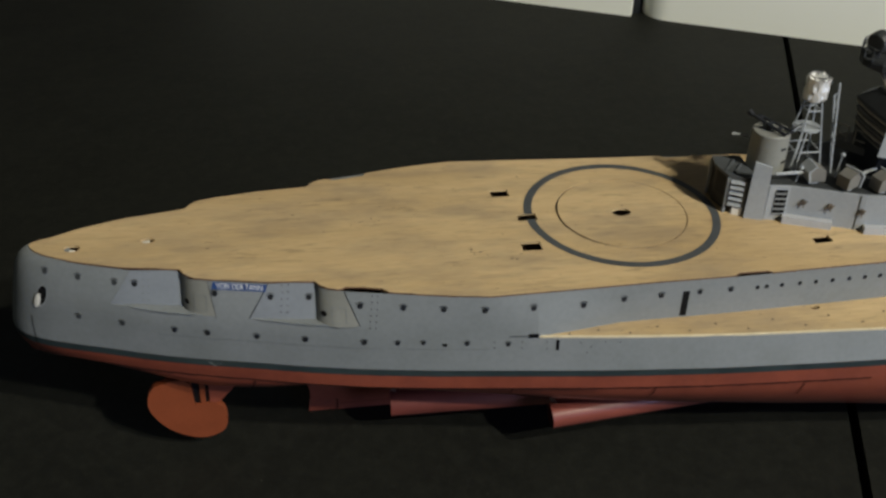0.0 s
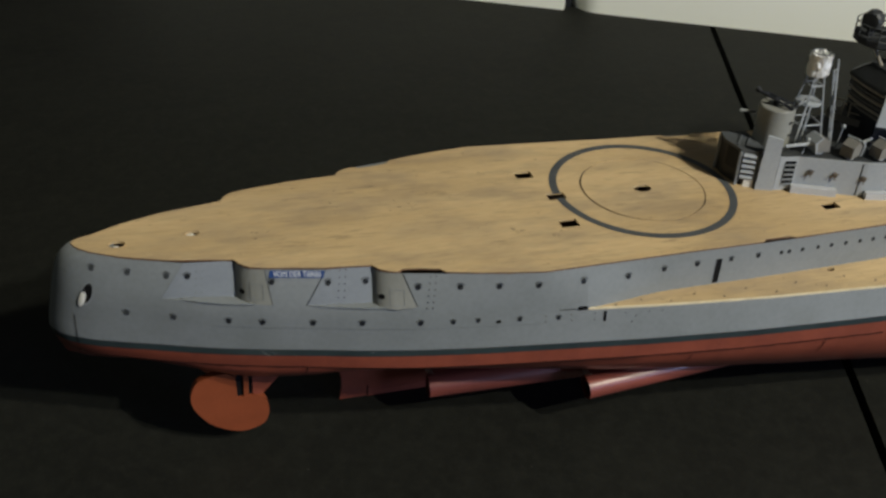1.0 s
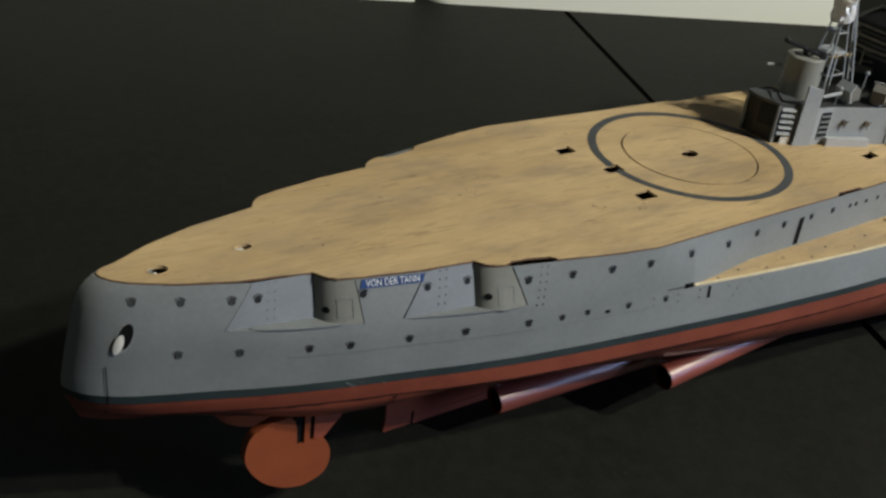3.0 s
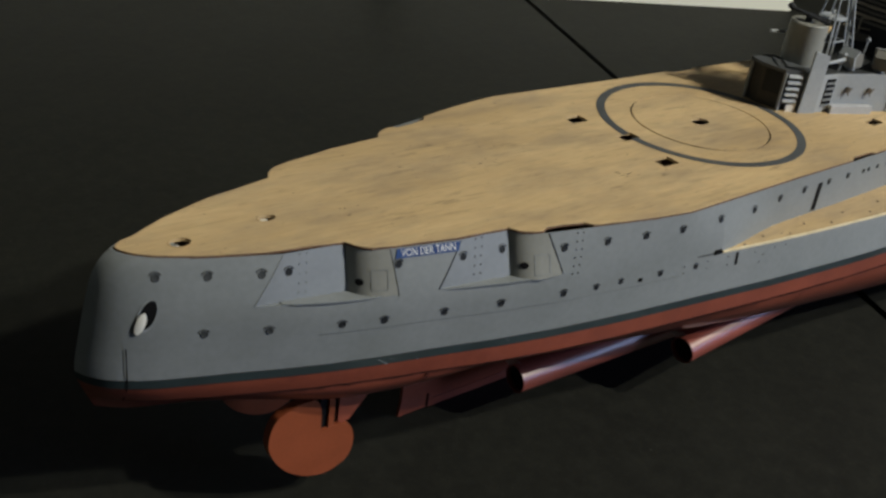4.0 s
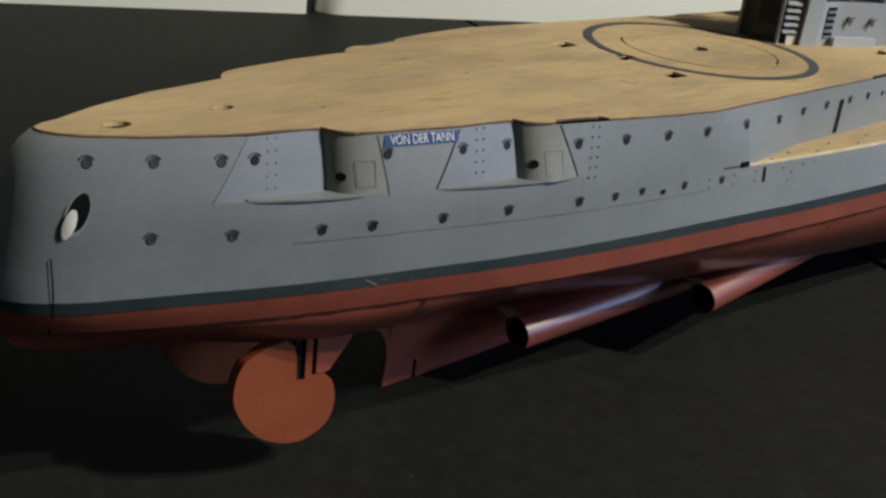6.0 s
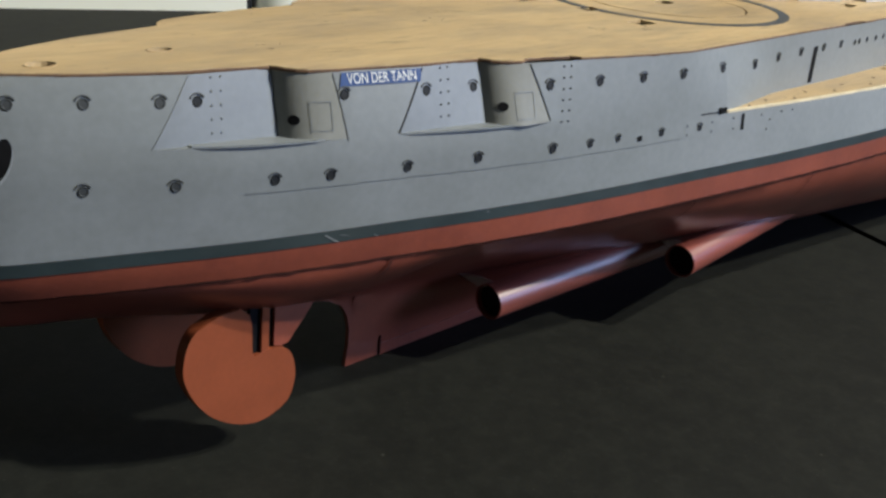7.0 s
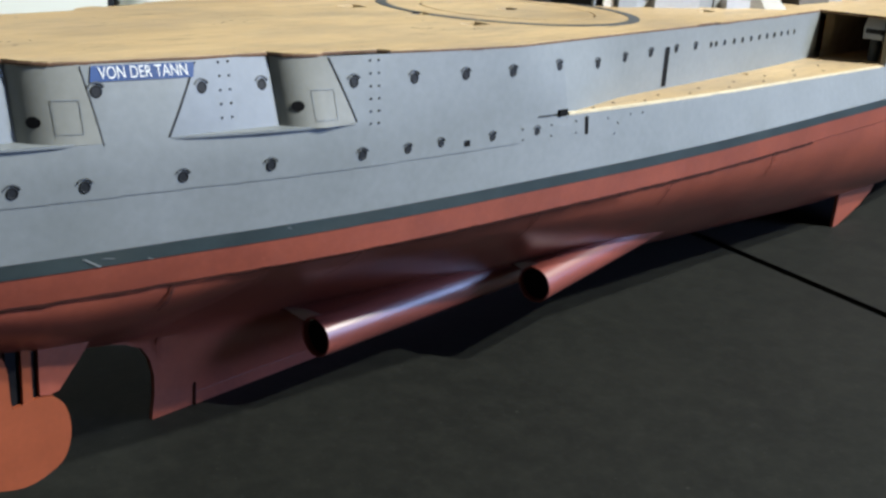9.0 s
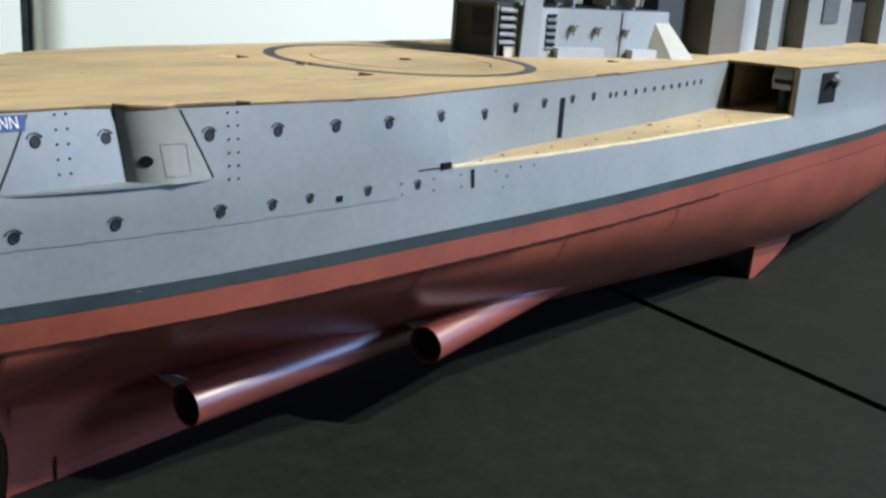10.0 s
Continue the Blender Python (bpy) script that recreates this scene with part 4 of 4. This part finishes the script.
part("buttress", bm, BUFF, deckhouse, "pale buff triangular buttress at the deckhouse end")

# tall shield plate and the louvred house abaft it
bm = bmesh.new()
q = [(212.2, -6.8, D0), (217.7, -8.7, D0), (217.3, -9.0, 88.8), (212.5, -7.2, 90.0)]
vs = [bm.verts.new(P(*p)) for p in q]
ws = [bm.verts.new(P(p[0] + 0.45, p[1] + 0.9, p[2])) for p in q]
bm.faces.new(vs)
bm.faces.new(ws[::-1])
for i in range(4):
    j = (i + 1) % 4
    bm.faces.new((vs[i], vs[j], ws[j], ws[i]))
bevel(bm, 0.15)
part("shield_plate", bm, GREY_LIGHT, ship, "tall pale grey card plate standing upright")
bm = bmesh.new()
house = [(208.4, -2.6), (212.0, -3.6), (214.5, -3.0), (214.5, 9.0), (207.0, 9.5), (206.2, 5.0)]
prism(bm, house, D0, 82.4)
louvre_house = part("louvre_house", bm, SHADED_TAUPE, ship, "vent house with its shade in the dark colour and pale louvre slats")
bm = bmesh.new()
prism(bm, [(207.0, -2.4), (211.6, -5.2), (215.2, -3.6), (215.2, 9.6), (206.4, 10.2), (205.4, 5.0)], 82.4, 83.4)
bevel(bm, 0.2)
part("roof", bm, RING, louvre_house, "dark grey card roof plate")
for k in range(5):
    z = 73.8 + 1.9 * k
    bm = bmesh.new()
    rows = [[(208.0, -3.1, z + 0.8), (211.7, -5.0, z + 0.8)], [(207.5, -3.9, z), (211.2, -5.9, z)], [(207.5, -3.7, z - 0.4), (211.2, -5.7, z - 0.4)], [(208.3, -2.6, z + 0.3), (212.0, -4.5, z + 0.3)]]
    grid(bm, rows)
    part("louvre_slat", bm, GREY_LIGHT, louvre_house)
# dark plate on the end wall paints in the shaded opening
block(wall_frame((206.2, 5.0), (208.4, -2.6), 0.5, 78.3), 2.9, 3.3, 0.12, "vent_shade_plate", DARK, louvre_house, "dark plate standing in for the vent house's shaded opening")
for x, y in ((207.3, -2.5), (212.0, -4.9), (206.3, 9.4)):
    bm = bmesh.new()
    box(bm, x - 0.4, x + 0.4, y - 0.4, y + 0.4, D0, 82.5)
    part("corner_post", bm, GREY, louvre_house)
bm = bmesh.new()
prism(bm, [(209.2, -4.2), (211.8, -5.6), (212.5, -4.8), (210.0, -3.3)], D0, 73.0)
part("louvre_foot", bm, PAPER, louvre_house)
bm = bmesh.new()
for a, b in (((207.2, 0.5, 83.3), (211.6, 6.0, 83.6)), ((209.4, -1.2, 83.3), (213.0, 3.4, 83.6))):
    pipe(bm, a, b, 0.5)
part("roof_bar", bm, RING, louvre_house)

# conning drum with instruments on its roof
DC = (220.9, 3.4)
bm = bmesh.new()
rows = [[(DC[0] + r * math.cos(a), DC[1] + r * math.sin(a), z) for a in [2 * math.pi * i / 32 for i in range(32)]] for r, z in ((5.9, 80), (5.75, 95.0), (5.5, 95.3))]
vs = grid(bm, rows, True)
bm.faces.new(vs[-1])
drum = part("conning_drum", bm, DRUM_GREY, ship, "round pale grey card tower", smooth=True)
bm = bmesh.new()
pipe(bm, (DC[0] - 6.0, DC[1] + 3.6, 99.1), (DC[0] + 2.0, DC[1] - 5.4, 95.9), 0.5, seg=8)
pipe(bm, (DC[0] - 2.8, DC[1] + 4.8, 98.0), (DC[0] + 5.2, DC[1] - 3.6, 95.9), 0.5, seg=8)
for f in (0.15, 0.45, 0.72, 0.97):
    pipe(bm, (DC[0] - 6.0 + 8.0 * f, DC[1] + 3.6 - 9.0 * f, 99.1 - 3.2 * f), (DC[0] - 2.8 + 8.0 * f, DC[1] + 4.8 - 8.4 * f, 98.0 - 2.1 * f), 0.45, seg=6)
pipe(bm, (DC[0] - 6.6, DC[1] + 4.2, 99.9), (DC[0] - 5.6, DC[1] + 3.2, 98.9), 0.9, seg=10)
pipe(bm, (DC[0] - 1.0, DC[1], 95.0), (DC[0] - 1.0, DC[1], 96.8), 1.0, seg=10)
part("rangefinder", bm, DARK, drum, "dark instrument lying across the roof")
bm = bmesh.new()
pipe(bm, (DC[0] - 5.0, DC[1] + 4.2, 91.2), (DC[0] - 9.6, DC[1] + 6.2, 91.2), 0.5, seg=8)
part("sighting_arm", bm, GREY_LIGHT, drum)
for a, z in ((-1.15, 91.0), (-1.0, 86.5), (-0.75, 86.2)):
    bm = bmesh.new()
    box(bm, -0.9, 0.9, -0.35, 0.35, -0.1, 0.1)
    n = Vector((math.cos(a), math.sin(a)))
    bm.transform(Matrix.Translation(P(DC[0] + 5.84 * n.x, DC[1] + 5.84 * n.y, z)) @ Matrix(((-n.y, 0, n.x), (n.x, 0, n.y), (0, 1, 0))).to_4x4())
    part("vision_slit", bm, DARK, drum)

# lattice tower with a foil-covered tub
TC = (232.2, 3.2)
tower = new("lattice_tower")
tower.parent = ship
tagged(tower, "thin grey lattice tower carrying a foil tub")
for sx in (-1, 1):
    for sy in (-1, 1):
        bm = bmesh.new()
        pipe(bm, (TC[0] + 4.6 * sx, TC[1] + 4.6 * sy, 82.5), (TC[0] + 1.7 * sx, TC[1] + 1.7 * sy, 105.5), 0.33, 0.28, 6)
        part("leg", bm, GREY_LIGHT, tower)
for z, w in ((89, 3.9), (96, 2.95), (102, 2.1)):
    for a, b in (((-1, -1), (1, -1)), ((1, -1), (1, 1)), ((1, 1), (-1, 1)), ((-1, 1), (-1, -1))):
        bm = bmesh.new()
        pipe(bm, (TC[0] + a[0] * w, TC[1] + a[1] * w, z), (TC[0] + b[0] * w, TC[1] + b[1] * w, z), 0.26, seg=6)
        part("crossbar", bm, GREY_LIGHT, tower)
bm = bmesh.new()
prism(bm, circle(TC[0] - 0.4, TC[1], 4.3, 10), 95.6, 96.1)
part("platform", bm, GREY_LIGHT, tower)
bm = bmesh.new()
rows = []
rnd = random.Random(4)
for k, (r, z) in enumerate(((1.6, 105.3), (3.2, 105.3), (3.45, 106.3), (3.4, 107.5), (3.5, 108.7), (3.4, 109.9), (3.5, 111.1), (3.5, 112.4), (3.05, 112.4), (2.9, 110.4), (1.5, 110.2))):
    rows.append([(TC[0] + (r + q) * math.cos(a), TC[1] + (r + q) * math.sin(a), z + h) for a, q, h in [(2 * math.pi * (i + 0.5 * (k % 2)) / 22, rnd.gauss(0, 0.16), rnd.uniform(-0.35, 0.35)) for i in range(22)]])
vs = grid(bm, rows, True)
bm.faces.new(vs[-1])
bmesh.ops.triangulate(bm, faces=bm.faces[:])
part("foil_tub", bm, FOIL, tower, "crumpled bright foil tub")
girder = [((241.2, 0.5, 82.6), (238.5, 3.3, 106.0)), ((239.8, -2.6, 82.6), (240.1, 4.6, 109.4))]
for a, b in girder:
    bm = bmesh.new()
    pipe(bm, a, b, 0.34, seg=6)
    part("girder_rail", bm, GREY_LIGHT, tower, "thin grey upright of the narrow girder")
for k in range(9):
    (a0, a1), (b0, b1) = ((Vector(p), Vector(q)) for p, q in girder)
    f, g = k / 9, (k + 1) / 9
    p, q = (a0.lerp(a1, f), b0.lerp(b1, g)) if k % 2 else (b0.lerp(b1, f), a0.lerp(a1, g))
    bm = bmesh.new()
    pipe(bm, p, q, 0.2, seg=5)
    part("girder_brace", bm, GREY_LIGHT, tower)

for a, b in (((226.8, -1.6, 84.0), (229.6, 0.6, 98.0)), ((227.9, -2.4, 83.5), (230.4, -0.4, 96.0)), ((226.4, 1.2, 95.0), (230.2, 2.0, 98.5))):
    bm = bmesh.new()
    pipe(bm, a, b, 0.3, seg=6)
    part("strut", bm, GREY_LIGHT, tower)
bm = bmesh.new()
ring = [(TC[0] + 2.9 * math.cos(a), TC[1] + 2.9 * math.sin(a)) for a in [2 * math.pi * i / 10 for i in range(10)]]
for p, q in zip(ring, ring[1:] + ring[:1]):
    pipe(bm, (*p, 112.9), (*q, 112.9), 0.18, seg=5)
for p in ring[::2]:
    pipe(bm, (*p, 111.6), (*p, 112.9), 0.18, seg=5)
part("tub_rail", bm, RING, tower)


def deck_gun(x, y, z, turn, label):
    g = new("deck_gun")
    g.parent = ship
    g.matrix_basis = Matrix.Translation(P(x, y, z)) @ pose(0, 0, 0, 0, 0, turn) @ Matrix.Scale(1.0, 4)
    tagged(g, label)
    bm = bmesh.new()
    prism(bm, circle(0, 0, 1.6, 12), 0, 1.6)
    part("pedestal", bm, GREY_LIGHT, g)
    bm = bmesh.new()
    slab(bm, [(-2.6, 0.9), (-3.6, 4.6), (-1.4, 6.6), (-0.9, 6.5), (-2.9, 4.5), (-2.0, 0.9)], -2.9, 2.9)
    part("shield", bm, GREY_LIGHT, g, "folded pale grey gun shield")
    bm = bmesh.new()
    slab(bm, [(-2.0, 1.0), (-2.8, 4.4), (-0.9, 6.2), (2.4, 4.6), (2.8, 1.0)], -2.2, 2.2)
    bevel(bm, 0.4)
    part("housing", bm, HOUSING, g, "brownish grey box behind the shield")
    bm = bmesh.new()
    pipe(bm, (-2.6, 0, 3.4), (-12.5, 0, 3.2), 0.62, 0.48, 10)
    part("barrel", bm, GREY_LIGHT, g)


deck_gun(232.0, -7.4, 82.7, 0, "small shielded deck gun trained over the roof edge")
deck_gun(240.5, -12.4, 82.7, 205, "small shielded deck gun on the deckhouse roof")
deck_gun(250.0, -14.8, 82.7, 195, "small shielded deck gun on the deckhouse roof")
for x, y, h in ((239.7, -5.8, 8.0), (226.5, -7.2, 5.0)):
    bm = bmesh.new()
    pipe(bm, (x, y, 82.5), (x + 1.0, y, 82.5 + h), 0.28, 0.22, 6)
    bmesh.ops.create_icosphere(bm, subdivisions=2, radius=0.75 * MM, matrix=Matrix.Translation(P(x + 1.0, y, 82.5 + h)))
    part("lamp_post", bm, GREY_LIGHT, ship, "thin grey rod with a ball top")

# dark slatted bridge tower with a railed gallery, and the searchlight platform above it
def loft(bm, plan, levels):
    """A closed form over one plan, drawn in or out about its middle at each level (height, scale)."""
    mx, my = sum(p[0] for p in plan) / len(plan), sum(p[1] for p in plan) / len(plan)
    vs = grid(bm, [[(mx + (x - mx) * k, my + (y - my) * k, z) for x, y in plan] for z, k in levels], True)
    bm.faces.new(vs[0][::-1])
    bm.faces.new(vs[-1])


BRIDGE = [(250.6, 8.5), (250.4, 1.0), (251.2, -7.6), (258.0, -10.0), (267.0, -9.5), (270.0, 0.0), (266.0, 11.5), (256.0, 12.0)]
# near-black body paints in the shade between the slats and below the gallery
bm = bmesh.new()
loft(bm, BRIDGE, [(82.5, 0.96), (101.0, 0.96)])
bridge = part("bridge_tower", bm, DARK, ship, "slatted card bridge tower with its shade in the dark colour")
for k in range(6):
    bm = bmesh.new()
    loft(bm, BRIDGE, [(92.2 + 1.7 * k, 0.99 + 0.018 * k), (92.65 + 1.7 * k, 1.0 + 0.018 * k), (93.0 + 1.7 * k, 0.97 + 0.018 * k)])
    part("bridge_slat", bm, RAIL if k % 2 else TAUPE, bridge, "taupe edge of a dark slat")
bm = bmesh.new()
loft(bm, BRIDGE, [(101.6, 1.10), (102.4, 1.13), (102.9, 1.10), (106.8, 0.62), (107.4, 0.60)])
part("bridge_roof", bm, TOWER, bridge, "dark sloping roof over the slats")
for q, label in (((248.4, -11.4, 92.4), "pale blue-grey upright side plate"), ((256.2, -14.4, 92.2), "second pale plate behind a dark edge")):
    x, y, z = q
    bm = bmesh.new()
    face = [(x, y, z), (x + 6.6, y - 2.6, z - 0.3), (x + 9.0, y - 0.6, z + 11.4), (x + 2.6, y + 2.2, z + 11.8)]
    near = [bm.verts.new(P(*p)) for p in face]
    far = [bm.verts.new(P(p[0] + 0.3, p[1] + 0.8, p[2])) for p in face]
    bm.faces.new(near)
    bm.faces.new(far[::-1])
    for i in range(4):
        j = (i + 1) % 4
        bm.faces.new((near[i], near[j], far[j], far[i]))
    bevel(bm, 0.12)
    part("side_plate", bm, GREY_LIGHT, bridge, label)
bm = bmesh.new()
prism(bm, [(244.4, 9.2), (246.4, 5.1), (252.6, -2.6), (258.0, -8.6), (264, -8), (264, 11), (246, 11)], 86.7, 89.0)
bevel(bm, 0.2)
part("gallery", bm, TAUPE, bridge, "taupe gallery floor with a deep edge")
for (xa, ya), (xb, yb) in (((245.2, 8.2), (247.2, 5.2)), ((248.6, 3.3), (252.8, -1.6)), ((253.7, -2.7), (257.6, -7.2))):
    bm = bmesh.new()
    for x, y in ((xa, ya), (xb, yb)):
        pipe(bm, (x, y, 88.8), (x, y, 94.0), 0.27, seg=6)
    for z in (90.6, 94.0):
        pipe(bm, (xa, ya, z), (xb, yb, z), 0.24, seg=6)
    part("railing_frame", bm, RAIL, bridge, "brownish card railing frame")
bm = bmesh.new()
pipe(bm, (260, 4, 104), (259, 6, 131), 1.5, 1.0, 12)
part("mast", bm, TOWER, bridge, "tapering dark mast")
PC = (256.0, 8.0)
bm = bmesh.new()
loft(bm, circle(*PC, 8.4, 14), [(112.2, 0.62), (113.6, 0.98), (115.6, 1.0), (115.9, 0.97)])
searchlight_platform = part("searchlight_platform", bm, TOWER, ship, "dark platform carrying round searchlights")
for i in range(14):
    a, b = 2 * math.pi * i / 14, 2 * math.pi * (i + 1) / 14
    pa, pb = (PC[0] + 8.2 * math.cos(a), PC[1] + 8.2 * math.sin(a)), (PC[0] + 8.2 * math.cos(b), PC[1] + 8.2 * math.sin(b))
    bm = bmesh.new()
    pipe(bm, (*pa, 115.7), (*pa, 119.9), 0.22, seg=5)
    for z in (117.8, 119.8):
        pipe(bm, (*pa, z), (*pb, z), 0.18, seg=5)
    part("platform_rail", bm, RING, searchlight_platform)
for (x, y, z), r, turn in (((251.4, 7.6, 121.0), 3.3, 35), ((262.0, 3.0, 119.4), 2.6, -30)):
    c, t = math.cos(radians(turn)), math.sin(radians(turn))
    bm = bmesh.new()
    rows = []
    for d, k in ((-2.7, 0.55), (-2.6, 0.82), (-1.6, 1.0), (1.5, 1.0), (2.5, 0.85), (2.6, 0.6)):
        rows.append([(x + c * d - t * k * r * math.cos(a), y + t * d + c * k * r * math.cos(a), z + k * r * math.sin(a)) for a in [2 * math.pi * i / 12 for i in range(12)]])
    vs = grid(bm, rows, True)
    bm.faces.new(vs[0])
    bm.faces.new(vs[-1])
    lamp = part("searchlight", bm, TOWER, searchlight_platform, "faceted dark searchlight drum")
    bm = bmesh.new()
    pipe(bm, (x, y, 115.6), (x, y, z - r * 0.8), 1.1, seg=10)
    part("searchlight_stand", bm, DARK, lamp)
for a, b in (((255.5, 2.0, 106.5), (252.5, 5.5, 113.4)), ((260.0, 0.5, 106.5), (258.5, 3.0, 113.0)), ((263.0, 6.0, 106.5), (260.5, 8.5, 113.0))):
    bm = bmesh.new()
    pipe(bm, a, b, 0.55, seg=8)
    part("platform_strut", bm, RAIL, searchlight_platform, "pale strut under the platform")

# amidships blocks seen past the deckhouse
# TOWER blocks stand in for shaded gaps and a hollow among the casings
for name, plan, z1, mat, label in (
    ("vent_house", [(270, -13), (284, -15), (284, 16), (270, 16)], 98.0, TOWER, "house block amidships with its hollow's shade in the dark colour"),
    ("casing", [(287, -22), (309, -22), (309, 20), (287, 18)], 96.0, TAUPE, "taupe grey card casing amidships"),
    ("casing", [(333, -21), (342, -21), (342, 20), (333, 20)], 90.0, GREY, "narrow grey card casing amidships"),
    ("casing", [(344, -16), (360, -16), (360, 20), (344, 20)], 90.0, TOWER, "dark block standing in for a shaded gap between casings"),
    ("casing", [(362, -22), (406, -22), (406, 22), (362, 20)], 96.0, GREY, "grey card casing amidships"),
    ("casing", [(410, -18), (437, -18), (437, 20), (410, 20)], 86.0, TOWER, "dark block standing in for a shaded gap between casings"),
    ("wing_house", [(439, -24), (480, -24), (480, -2), (439, -2)], 96.0, GREY, "grey card deckhouse at the side"),
):
    bm = bmesh.new()
    prism(bm, plan, D0, z1)
    bevel(bm, 0.5)
    part(name, bm, mat, ship, label)
# dark patch painting a shadow on the casing's side
bm = bmesh.new()
box(bm, 376, 392, -22.6, -21.6, 79, 92)
part("casing_shade_patch", bm, RING, ship)
for x, y, r, h in ((321, -13, 8.6, 135), (385, -2, 13, 140)):
    bm = bmesh.new()
    rows = [[(x + rr * 1.1 * math.cos(a), y + rr * 0.9 * math.sin(a), z) for a in [2 * math.pi * i / 32 for i in range(32)]] for rr, z in ((r, D0), (r, h), (r + 0.7, h + 0.3), (r + 0.7, h + 2), (r - 0.6, h + 2), (r - 0.6, h - 10))]
    vs = grid(bm, rows, True)
    bm.faces.new(vs[-1])
    part("funnel", bm, GREY_LIGHT, ship, "pale grey oval card funnel", smooth=True)
# black patch on the plating, painted for the opening's shade
bm = bmesh.new()
grid(bm, [[(x, -W_LOW(x) - 0.15, z) for x in (299.5, 303, 307, 311.5)] for z in (59.6, 68.4)])
part("casemate_shade", bm, BLACK, ship, "flat black patch standing in for a shaded hull opening")
bm = bmesh.new()
bmesh.ops.create_uvsphere(bm, u_segments=14, v_segments=8, radius=2.3 * MM, matrix=Matrix.Translation(P(309.8, -W_LOW(310) + 0.6, 65.8)))
pipe(bm, (309.5, -W_LOW(310) + 0.5, 65.8), (303.5, -W_LOW(304) - 2.2, 65.7), 0.8, 0.65, 10)
part("casemate_gun", bm, TAUPE, ship, "grey gun mounting in the hull's opening", smooth=True)
bm = bmesh.new()
slab(bm, [(286.4, 63.6), (286.0, 66.8), (287.4, 69.3), (292.0, 69.4), (292.6, 63.6)], -47.8, -42.4)
bevel(bm, 0.9, 3)
recess_gun = part("recess_gun", bm, GREY_LIGHT, ship, "boxy pale gun mounting in the side recess")
bm = bmesh.new()
box(bm, 285.9, 291.6, -47.95, -43.0, 65.2, 66.5)
part("gun_slot", bm, DARK, recess_gun, "dark horizontal slot of the mounting")
bm = bmesh.new()
pipe(bm, (287.6, -46.4, 65.9), (284.6, -48.2, 65.7), 0.8, 0.65, 12)
part("barrel", bm, DARK, recess_gun)
bm = bmesh.new()
prism(bm, circle(289.4, -45.0, 1.5, 14), LOW_Z + 0.3, 63.7)
part("pedestal", bm, TOWER, recess_gun)
